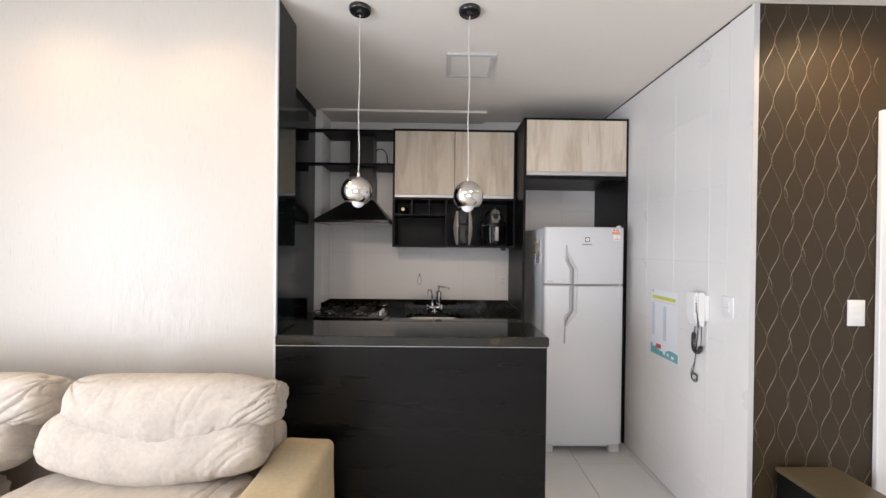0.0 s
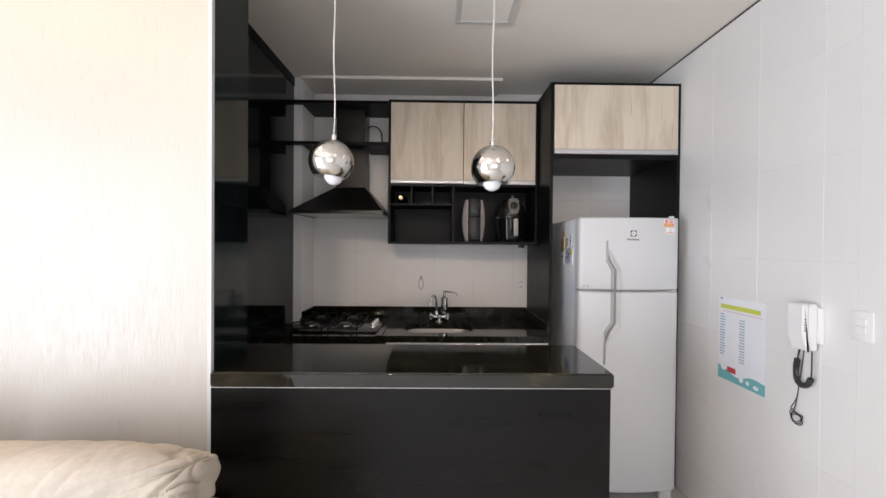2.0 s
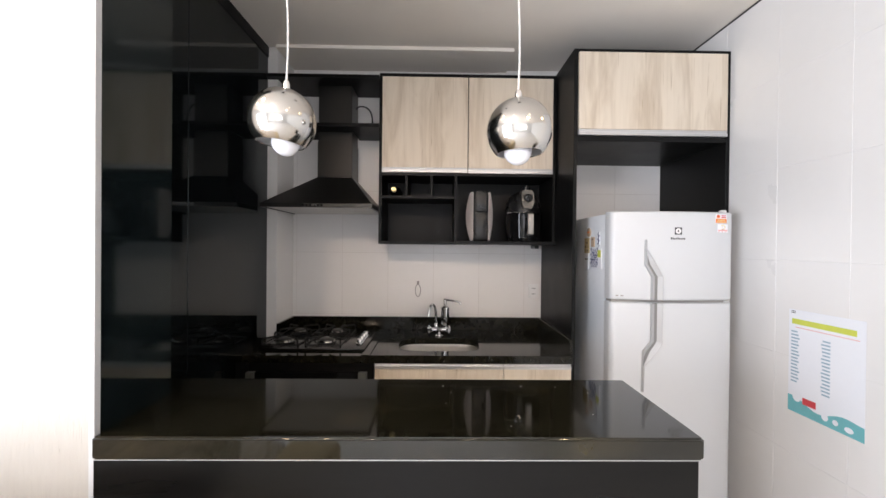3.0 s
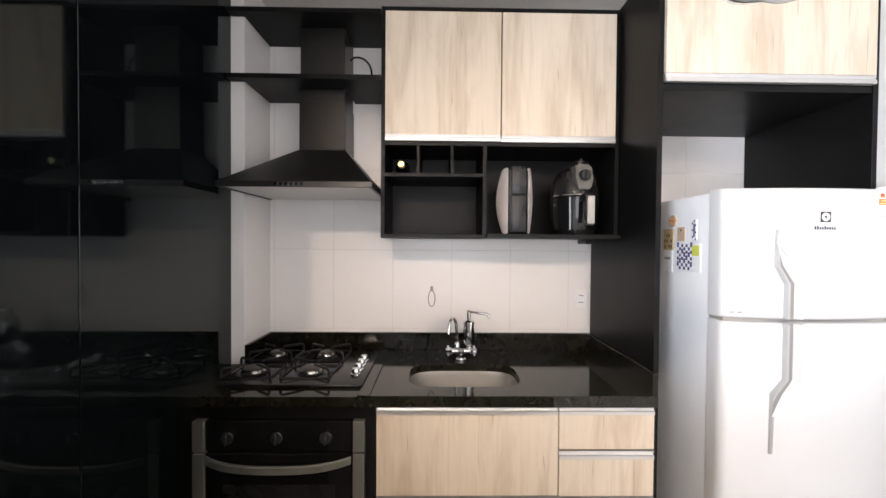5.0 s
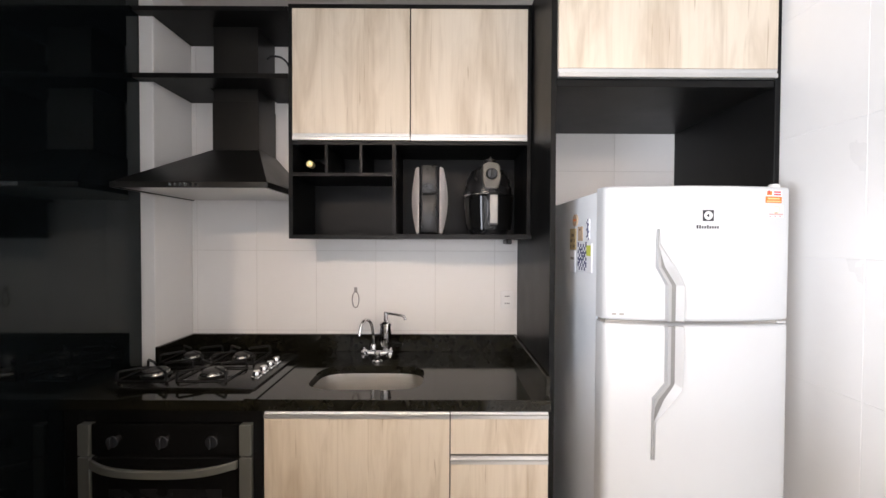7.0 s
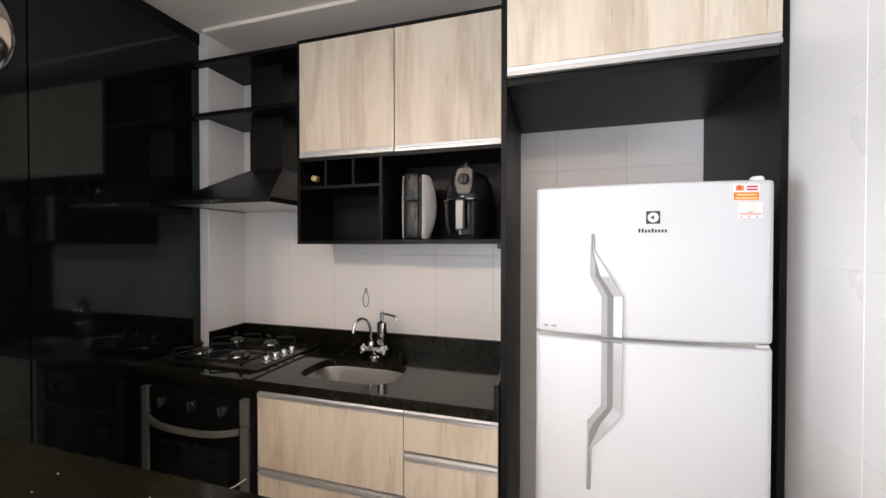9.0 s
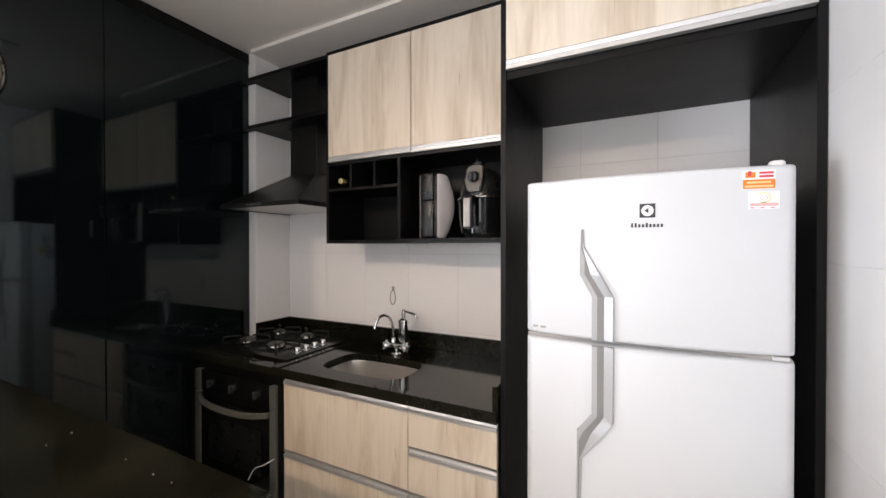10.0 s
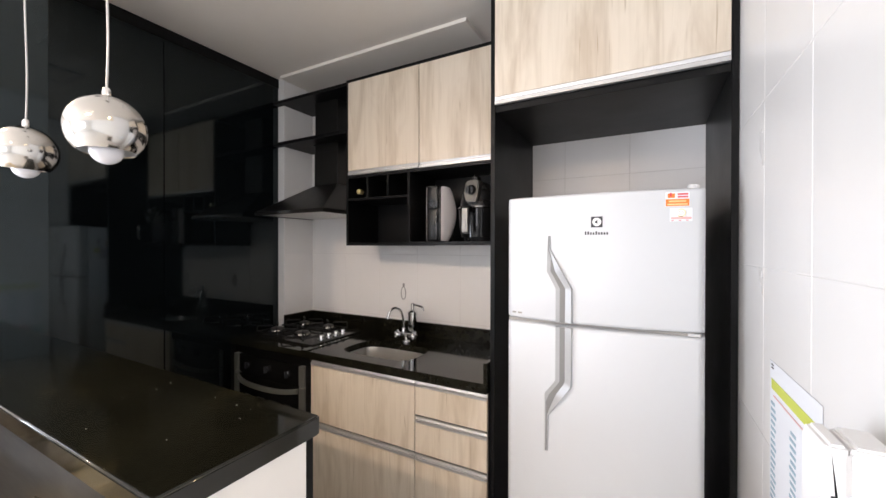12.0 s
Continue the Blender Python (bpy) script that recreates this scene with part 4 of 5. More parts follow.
def handle(rows, parent):
    """Angular grip: rows of height, left edge, right edge and the line of its trough."""
    shell, face = bmesh.new(), bmesh.new()
    last = None
    for z, *edges in rows:
        xl, xr, xv = [e - 0.006 for e in edges]
        h = 0.003 + 0.012 * min(1.0, (xr - xl) / 0.05)

        def at(bm, x, out):
            return bm.verts.new((x, RF - bulge(x) - out, z))

        ring = [at(shell, xl, -0.004), at(shell, xl + 0.0025, h), at(shell, xl + 0.004, h - 0.001), at(shell, xv, h * 0.15), at(shell, xr - 0.004, h * 0.8), at(shell, xr, -0.004)]
        strip = [at(face, xl + 0.0035, h - 0.0012), at(face, xv, h * 0.15 + 0.0006), at(face, xv, h * 0.15 - 0.002), at(face, xl + 0.0035, h - 0.004)]
        for bm, now, k in ((shell, ring, 0), (face, strip, 1)):
            if last:
                ring_faces(bm, last[k], now)
            else:
                bm.faces.new(now)
        last = (ring, strip)
    for bm, k in ((shell, 0), (face, 1)):
        bm.faces.new(last[k][::-1])
        bmesh.ops.recalc_face_normals(bm, faces=bm.faces)
    grip = part("handle", shell, HANDLE_EDGE, parent, "angular silver-grey handle")
    # trough wall turned from the daylight: its shade is painted as darker grey
    part("grip_face", face, HANDLE_SHADE, grip, "grip face with its shade painted in darker grey")


handle([(1.572, 0.972, 0.984, 0.978), (1.525, 0.970, 0.9855, 0.9775), (1.451, 0.970, 1.026, 0.998), (1.393, 1.001, 1.058, 1.033), (1.279, 1.001, 1.058, 1.032)], up)
handle([(1.262, 1.001, 1.058, 1.032), (1.078, 1.001, 1.057, 1.032), (1.063, 0.990, 1.056, 1.025), (1.028, 0.964, 1.033, 1.002), (0.952, 0.963, 0.980, 0.9715), (0.827, 0.962, 0.977, 0.9695)], dn)


def plate(x0, x1, z0, z1, y, t=0.0008):
    return box(x0, x1, y - t, y, z0, z1)


yl = RF - bulge(1.1255) - 0.0001
part("badge", plate(1.108, 1.143, 1.598, 1.633, yl), INK, up, "small dark square badge")
bm = bmesh.new()
disc_y(bm, 1.1255, yl - 0.0009, 1.6155, 0.0135, 0.0004, 24)
part("badge_disc", bm, PLASTIC, up, "white round mark on the badge")
bm = bmesh.new()
prism(bm, [(1.118, yl - 0.0014, 1.6155), (1.128, yl - 0.0014, 1.6225), (1.128, yl - 0.0014, 1.6085)], (0, -0.0003, 0))
part("badge_mark", bm, INK, up, "dark wedge on the badge")
for i in range(9):
    x = 1.089 + i * 0.0082
    part("letter_bar", plate(x, x + 0.0048, 1.574, 1.574 + (0.011 if i in (0, 1, 4) else 0.008), RF - bulge(x + 0.0024) - 0.0001, 0.001), INK, up)
for i in range(2):
    part("small_print", plate(0.835 + i * 0.022 + (0.012 if i > 1 else 0), 0.850 + i * 0.022 + (0.012 if i > 1 else 0), 1.293, 1.299, RF - bulge(0.842 + i * 0.022) - 0.0001, 0.0012), GREY_PLASTIC, up)
# shop and seal stickers, following the curve of the door


def on_door(x0, x1, z0, z1, lift):
    """A thin patch that lies on the bowed door, lift above it."""
    bm = bmesh.new()
    xs = [x0 + (x1 - x0) * i / 4 for i in range(5)]
    prism(bm, [(x, RF - bulge(x) - lift, z0) for x in xs] + [(x, RF - bulge(x) + 0.0004, z0) for x in xs[::-1]], (0, 0, z1 - z0))
    return bm


def sticker(name, x0, x1, z0, z1, mtl, label):
    s = thing(name, ((x0 + x1) / 2, RF - bulge(x0), z0), label, "sticker", "stickers on the fridge door")
    part("sheet", on_door(x0, x1, z0, z1, 0.0006), mtl, s)
    return s


s = sticker("sticker", 1.318, 1.381, 1.657, 1.700, PAPER, "white shop sticker with orange and red print on the fridge")
part("print_block", on_door(1.319, 1.380, 1.658, 1.679, 0.0012), ORANGE, s, "orange print block")
for k, (a, b) in enumerate(((1.323, 1.376), (1.327, 1.372))):
    part("print_bar", on_door(a, b, 1.661 + 0.009 * k, 1.6655 + 0.009 * k, 0.0017), GOLD, s)
part("print_bar", on_door(1.324, 1.343, 1.683, 1.696, 0.0012), ORANGE, s)
part("print_bar", on_door(1.329, 1.335, 1.687, 1.698, 0.0017), RED, s)
for k in range(2):
    part("print_bar", on_door(1.350, 1.377, 1.683 + 0.008 * k, 1.688 + 0.008 * k, 0.0012), RED, s)
s = sticker("sticker", 1.330, 1.388, 1.612, 1.652, PAPER, "white round-seal sticker on the fridge door")
ys = RF - bulge(1.359)
for r, m2, k in ((0.0125, GOLD, 0), (0.0095, PAPER, 1), (0.0065, TAN, 2), (0.005, PAPER, 3)):
    bm = bmesh.new()
    disc_y(bm, 1.359, ys - 0.0014 - 0.0005 * k, 1.637, r, 0.0005, 20)
    part("seal", bm, m2, s)
part("print_bar", on_door(1.333, 1.386, 1.618, 1.625, 0.0012), PINK, s)
for k in range(3):
    part("print_bar", on_door(1.334 + 0.019 * k, 1.341 + 0.019 * k, 1.6135, 1.6155, 0.0012), RED, s)

# magnets on the fridge's flank
xm = RX0 + 0.0025


def magnet(y0, y1, z0, z1, mtl, label, bars=()):
    g = thing("fridge_magnet", (xm, (y0 + y1) / 2, z0), label, "magnet", "magnets on the fridge")
    part("plaque", box(xm - 0.004, xm + 0.0003, y0, y1, z0, z1, 0.001), mtl, g)
    for a, b, c, d, m2 in bars:
        part("print_bar", box(xm - 0.0046, xm - 0.0038, a, b, c, d), m2, g)


def round_magnet(y, z, r, mtl, label):
    g = thing("fridge_magnet", (xm, y, z), label, "magnet", "magnets on the fridge")
    part("plaque", tube(bmesh.new(), [(xm, y, z), (xm - 0.006, y, z)], r, 24), mtl, g, "", True)
    part("print_bar", box(xm - 0.0068, xm - 0.0058, y - r * 0.6, y + r * 0.6, z - r * 0.15, z + r * 0.2), ORANGE, g)


round_magnet(3.14, 1.617, 0.024, TAN, "round tan fridge magnet with orange print")
magnet(3.065, 3.11, 1.535, 1.59, TAN, "small tan fridge magnet", [(3.083, 3.091, 1.574, 1.582, INK)])
magnet(3.135, 3.20, 1.50, 1.585, OCHRE, "ochre fridge magnet with black print", [(3.143 + 0.014 * i, 3.150 + 0.014 * i, 1.508 + 0.022 * ((i * 2 + j) % 3), 1.520 + 0.022 * ((i * 2 + j) % 3), INK) for i in range(4) for j in range(2)])
magnet(2.998, 3.022, 1.54, 1.615, PAPER, "white fridge magnet with navy crest print", [(2.998 + 0.009 * ((i * 5) % 3), 3.004 + 0.009 * ((i * 5) % 3), 1.538 + 0.0085 * i, 1.546 + 0.0085 * i, NAVY) for i in range(9)] + [(3.006, 3.014, 1.55, 1.60, NAVY)])
magnet(3.14, 3.20, 1.41, 1.495, PAPER, "white note held on the fridge", [(3.15, 3.19, 1.46, 1.47, GREY_PLASTIC)])
magnet(2.975, 3.115, 1.42, 1.525, PAPER, "checked navy and white fridge magnet with yellow corner", [(2.98, 3.02, 1.48, 1.518, YELLOW)] + [(2.98 + 0.013 * i, 2.991 + 0.013 * i, 1.424 + 0.0125 * ((j * 2 + i * i) % 8), (1.436 if (i + j) % 3 else 1.443) + 0.0125 * ((j * 2 + i * i) % 8), NAVY) for i in range(3, 10) for j in range(4)])

# ---- small appliances in the wall cabinet ----
NZ = UB + 0.0225
pur = thing("water_purifier", (0.222, 3.43, NZ), "slim black water purifier with two white curved side shells", "water purifier")
PFX = 0.221
part("body", box(PFX - 0.046, PFX + 0.046, 3.345, 3.51, NZ, NZ + 0.300, 0.012, 3), BLACK_PLASTIC, pur, "black body", True)
part("front_cover", box(PFX - 0.034, PFX + 0.034, 3.330, 3.3445, NZ + 0.006, NZ + 0.178, 0.006, 2), BLACK_PLASTIC, pur, "", True)
part("front_cover", box(PFX - 0.034, PFX + 0.034, 3.330, 3.3445, NZ + 0.181, NZ + 0.309, 0.006, 2), BLACK_PLASTIC, pur, "", True)
part("top_cap", box(PFX - 0.03, PFX + 0.03, 3.345, 3.49, NZ + 0.3005, NZ + 0.311, 0.005, 2), BLACK_PLASTIC, pur, "", True)
for s in (-1, 1):
    bm = bmesh.new()
    prof = []
    for i in range(17):
        u = i / 16
        prof.append((PFX + s * (0.050 + 0.035 * math.sin(math.pi * (0.08 + 0.80 * u)) ** 0.9), 3.345, NZ + 0.002 + 0.304 * u))
    inner = [(PFX + s * 0.0465, 3.345, NZ + 0.306), (PFX + s * 0.0465, 3.345, NZ + 0.002)]
    prism(bm, prof + inner, (0, 0.045, 0))
    bmesh.ops.bevel(bm, geom=[e for e in bm.edges], offset=0.0025, segments=2, affect="EDGES")
    for v in bm.verts:
        v.co.y += 1.9 * max(0.0, abs(v.co.x - PFX) - 0.0465)
    part("side_shell", bm, SHELL, pur, "pinkish white curved shell", True)

AX, AY = 0.491, 3.378
fry = thing("air_fryer", (AX, AY, NZ), "black and grey air fryer with front handle and two dials", "air fryer")
bm = bmesh.new()
lathe(bm, [(0, NZ), (0.082, NZ), (0.088, NZ + 0.006), (0.102, NZ + 0.07), (0.108, NZ + 0.13), (0.108, NZ + 0.18), (0.100, NZ + 0.24), (0.080, NZ + 0.285), (0.045, NZ + 0.305), (0, NZ + 0.308)], AX, AY, 40)
part("body", bm, BLACK_PLASTIC, fry, "glossy black rounded body", True)
bm = bmesh.new()
prism(bm, [(AX - 0.030, 3.252, NZ + 0.196), (AX + 0.030, 3.252, NZ + 0.196), (AX + 0.040, 3.246, NZ + 0.24), (AX + 0.038, 3.262, NZ + 0.298), (AX + 0.022, 3.275, NZ + 0.312), (AX - 0.022, 3.275, NZ + 0.312), (AX - 0.038, 3.262, NZ + 0.298), (AX - 0.040, 3.246, NZ + 0.24)], (0, 0.085, 0))
bmesh.ops.bevel(bm, geom=list(bm.edges), offset=0.006, segments=2, affect="EDGES")
part("control_panel", bm, FRYER_GREY, fry, "warm grey dial panel", True)
bm = lathe(bmesh.new(), [(0.026, NZ + 0.311), (0.026, NZ + 0.324), (0.021, NZ + 0.330), (0, NZ + 0.330)], AX, 3.315, 24)
bx(bm, AX - 0.004, AX + 0.004, 3.294, 3.336, NZ + 0.329, NZ + 0.340, 0.002)
part("dial", bm, BLACK_PLASTIC, fry, "dark round top dial", True)
bm = tube(bmesh.new(), [(AX, 3.256, NZ + 0.258), (AX, 3.236, NZ + 0.256), (AX, 3.232, NZ + 0.2555)], [0.025, 0.023, 0.019], 24)
bx(bm, AX - 0.004, AX + 0.004, 3.224, 3.240, NZ + 0.238, NZ + 0.274, 0.002)
part("dial", bm, BLACK_PLASTIC, fry, "dark round front dial", True)
bm = bmesh.new()
n = 20
rows = []
for z, rr in ((NZ + 0.020, 0.104), (NZ + 0.08, 0.112), (NZ + 0.165, 0.116), (NZ + 0.170, 0.109)):
    rows.append([bm.verts.new((AX + rr * math.sin(a), AY - rr * math.cos(a), z)) for a in [radians(-72 + 144 * i / n) for i in range(n + 1)]])
for a, b in zip(rows, rows[1:]):
    for i in range(n):
        bm.faces.new((a[i], a[i + 1], b[i + 1], b[i]))
part("basket_front", bm, OVEN_GLASS, fry, "glossy dark basket front", True)
bm = bmesh.new()
prism(bm, [(AX - 0.019, 3.262, NZ + 0.170), (AX - 0.019, 3.200, NZ + 0.172), (AX - 0.019, 3.180, NZ + 0.158), (AX - 0.019, 3.184, NZ + 0.036), (AX - 0.019, 3.202, NZ + 0.034), (AX - 0.019, 3.206, NZ + 0.140), (AX - 0.019, 3.262, NZ + 0.142)], (0.038, 0, 0))
bmesh.ops.bevel(bm, geom=list(bm.edges), offset=0.004, segments=2, affect="EDGES")
grip = part("handle", bm, BLACK_PLASTIC, fry, "black upright handle", True)
part("handle_cover", box(AX - 0.015, AX + 0.015, 3.176, 3.182, NZ + 0.042, NZ + 0.158, 0.002, 2), GREY_PLASTIC, grip, "silver-grey handle cover", True)
bm = tube(bmesh.new(), smooth_path([(AX + 0.118 * math.sin(radians(a)), AY - 0.118 * math.cos(radians(a)), NZ + 0.174) for a in (-70, -40, -10, 10, 40, 70)]), 0.0025, 8)
part("chrome_trim", bm, CHROME, fry, "thin chrome trim", True)

bottle = thing("wine_bottle", (-0.318, 3.45, 1.8385), "dark bottle lying in the rack with gold capsule", "bottle")
bm = bmesh.new()
tube(bm, [(-0.318, 3.62, 1.876), (-0.318, 3.44, 1.876), (-0.318, 3.41, 1.877), (-0.318, 3.385, 1.879), (-0.318, 3.345, 1.879)], [0.036, 0.036, 0.026, 0.014, 0.014], 24)
part("glass_body", bm, OVEN_GLASS, bottle, "", True)
part("capsule", tube(bmesh.new(), [(-0.318, 3.375, 1.879), (-0.318, 3.342, 1.879), (-0.318, 3.340, 1.879)], [0.0155, 0.0155, 0.013], 20), GOLD, bottle, "gold foil capsule", True)

# ---- on the back wall ----
hook = thing("wall_hook", (-0.178, BY - 0.002, 1.2), "clear plastic hook with an oval loop on the tiles", "hook")
part("pad", box(-0.186, -0.170, BY - 0.006, BY - 0.0005, 1.262, 1.288, 0.002), CLEAR_GREY, hook)
loop = [(-0.178 + 0.018 * math.sin(t), BY - 0.006, 1.222 + 0.042 * math.cos(t)) for t in [2 * math.pi * i / 24 for i in range(24)]]
part("loop", tube(bmesh.new(), loop, 0.0028, 8, True), CLEAR_GREY, hook, "smoky oval loop", True)


def wall_plate(name, x0, x1, z0, z1, y, label, category, holes):
    g = thing(name, ((x0 + x1) / 2, y, z0), label, category)
    part("plate", box(x0, x1, y - 0.009, y, z0, z1, 0.003, 2), PLASTIC, g, "", True)
    w, h = x1 - x0, z1 - z0
    if holes:
        for c in (0.3, 0.7):
            s = part("socket", box(x0 + 0.2 * w, x1 - 0.2 * w, y - 0.0115, y - 0.0085, z0 + (c - 0.13) * h, z0 + (c + 0.13) * h, 0.002), PLASTIC, g)
            for q in (0.36, 0.5, 0.64):
                part("pin_hole", box(x0 + q * w - 0.0025, x0 + q * w + 0.0025, y - 0.0119, y - 0.0113, z0 + c * h - 0.003, z0 + c * h + 0.003), INK, s)
    else:
        for c in (0.36, 0.64):
            part("rocker", box(x0 + 0.28 * w, x1 - 0.28 * w, y - 0.013, y - 0.0085, z0 + (c - 0.12) * h, z0 + (c + 0.12) * h, 0.002), PLASTIC, g)
    return g


wall_plate("wall_socket", 0.592, 0.66, 1.178, 1.272, BY - 0.0005, "white double wall socket on the tiles", "socket", True)
wall_plate("light_switch", 2.012, 2.095, 1.184, 1.312, FY - 0.0215, "white double light switch on dark wallpaper", "switch", False)
g = thing("tile_switch", (WX, 1.965, 1.2), "white light switch on the white tiles", "switch")
part("plate", box(WX - 0.008, WX - 0.0005, 1.925, 2.0, 1.195, 1.305, 0.003, 2), PLASTIC, g, "", True)
for c in (1.235, 1.265):
    part("rocker", box(WX - 0.012, WX - 0.0078, 1.945, 1.98, c - 0.012, c + 0.012, 0.002), PLASTIC, g)

# ---- poster ----
poster = thing("poster", (WX, 2.52, 0.82), "white printed notice sheet with yellow heading and teal foot", "poster")
Q0, Q1, Z0, Z1 = 2.372, 2.675, 0.818, 1.268


def onwall(y0, y1, z0, z1, k, t=0.0006):
    return box(WX - 0.0012 - k * 0.0006 - t, WX - 0.0012 - k * 0.0006, y0, y1, z0, z1)


part("sheet", onwall(Q0, Q1, Z0, Z1, 0, 0.0008), PAPER, poster)
part("heading", onwall(Q0 + 0.03, Q1 - 0.015, 1.205, 1.228, 2), YELLOW, poster, "yellow heading band")
for i in range(2):
    part("text_bar", onwall(Q1 - 0.03, Q1 - 0.012, 1.252 + 0.007 * i, 1.255 + 0.007 * i, 2), INK, poster)
part("text_bar", onwall(Q0 + 0.02, Q1 - 0.03, 1.19, 1.193, 2), PINK, poster)
for i in range(16):
    z = 1.175 - i * 0.0145
    w = 0.028 + 0.012 * ((i * 7) % 5) / 5
    part("text_bar", onwall(Q1 - 0.012 - w, Q1 - 0.012, z - 0.0065, z, 2), BLUE_TEXT, poster)
    part("text_bar", onwall(Q0 + 0.125, Q0 + 0.125 + 0.03 + 0.008 * ((i * 3) % 4) / 4, z - 0.0205, z - 0.014, 2), BLUE_TEXT, poster)
bm = bmesh.new()
outline = [(WX - 0.0022, Q0, Z0 + 0.001), (WX - 0.0022, Q1, Z0 + 0.001)]
for i in range(17):
    u = i / 16
    outline.append((WX - 0.0022, Q1 - (Q1 - Q0) * u, Z0 + 0.062 + 0.014 * math.sin(u * 5.5 + 2.4) - 0.012 * u + 0.008 * math.sin(u * 11)))
prism(bm, outline, (-0.0006, 0, 0))
part("foot_band", bm, TEAL, poster, "teal wavy foot band")
part("red_patch", onwall(Q1 - 0.125, Q1 - 0.068, 0.868, 0.896, 4), RED, poster, "red patch")
for a, b, c, d in ((Q1 - 0.062, Q1 - 0.022, 0.868, 0.915), (Q0 + 0.128, Q0 + 0.155, 0.838, 0.868), (Q0 + 0.09, Q0 + 0.112, 0.838, 0.86), (Q0 + 0.035, Q0 + 0.068, 0.832, 0.854)):
    bm = bmesh.new()
    prism(bm, [(WX - 0.0036, (a + b) / 2 + (b - a) / 2 * math.cos(k * math.pi / 6), (c + d) / 2 + (d - c) / 2 * math.sin(k * math.pi / 6)) for k in range(12)], (-0.0006, 0, 0))
    part("pale_shape", bm, PAPER, poster, "pale plain shape")

# ---- intercom handset ----
phone = thing("intercom", (WX, 2.164, 1.112), "white wall intercom handset with black curly cord", "intercom")
part("base_plate", box(WX - 0.016, WX - 0.0005, 2.098, 2.17, 1.145, 1.292, 0.004, 2), PLASTIC, phone, "white wall base", True)


def cradle_slice(x0, x1, x2, y0, y1):
    """A block with a slanting foot: from x0 (x1 at its foot) back to x2."""
    bm = bmesh.new()
    prism(bm, [(x2, y0, 1.306), (x0 + 0.005, y0, 1.306), (x0, y0, 1.297), (x0, y0, 1.172), (x1, y0, 1.114), (x2, y0, 1.114)], (0, y1 - y0, 0))
    bmesh.ops.bevel(bm, geom=list(bm.edges), offset=0.0035, segments=2, affect="EDGES")
    return bm


part("cradle", cradle_slice(WX - 0.058, WX - 0.038, WX - 0.0165, 2.113, 2.178), PLASTIC, phone, "white cradle", True)
part("handset", cradle_slice(WX - 0.081, WX - 0.058, WX - 0.0583, 2.111, 2.180), PLASTIC, phone, "white handset", True)
for i in range(5):
    part("speaker_hole", box(WX - 0.074, WX - 0.069, 2.1098, 2.1115, 1.196 + 0.0115 * i, 1.2015 + 0.0115 * i), INK, phone)
part("straight_cord", tube(bmesh.new(), smooth_path([(WX - 0.028, 2.124, 1.112), (WX - 0.03, 2.122, 1.042), (WX - 0.03, 2.124, 0.997)]), 0.0025, 8), RUBBER, phone, "", True)
axis = smooth_path([(WX - 0.03, 2.124, 0.997), (WX - 0.03, 2.139, 0.967), (WX - 0.03, 2.164, 0.957), (WX - 0.03, 2.186, 0.977), (WX - 0.03, 2.189, 1.027), (WX - 0.03, 2.184, 1.062)], 40)
coil = []
for i, q in enumerate(axis):
    t = i * 0.95
    d = (axis[min(i + 1, len(axis) - 1)] - axis[max(i - 1, 0)]).normalized()
    s = d.cross(Vector((1, 0, 0))).normalized()
    coil.append(q + 0.0085 * (math.cos(t) * s + math.sin(t) * Vector((1, 0, 0))))
part("curly_cord", tube(bmesh.new(), coil, 0.0034, 6), RUBBER, phone, "black curly cord", True)
part("straight_cord", tube(bmesh.new(), smooth_path([(WX - 0.03, 2.184, 1.062), (WX - 0.028, 2.179, 1.092), (WX - 0.028, 2.174, 1.112)]), 0.0025, 8), RUBBER, phone, "", True)
loops = [(WX - 0.02, 2.189, 1.102), (WX - 0.012, 2.204, 1.042), (WX - 0.008, 2.199, 0.952), (WX - 0.008, 2.209, 0.882), (WX - 0.008, 2.234, 0.832)]
for i in range(26):
    t = 0.9 + i * 0.75
    loops.append((WX - 0.006 - 0.002 * (i % 4), 2.206 + (0.026 + 0.006 * math.sin(i * 1.3)) * math.sin(t), 0.815 + (0.022 + 0.012 * math.sin(i * 0.7)) * math.cos(t) - 0.0006 * i))
loops += [(WX - 0.008, 2.214, 0.842), (WX - 0.008, 2.199, 0.932), (WX - 0.010, 2.184, 1.032), (WX - 0.012, 2.174, 1.102)]
part("spare_cable", tube(bmesh.new(), smooth_path(loops, 5), 0.0018, 6), RUBBER, phone, "loose dark cable loops", True)

# ---- pendant lamps ----


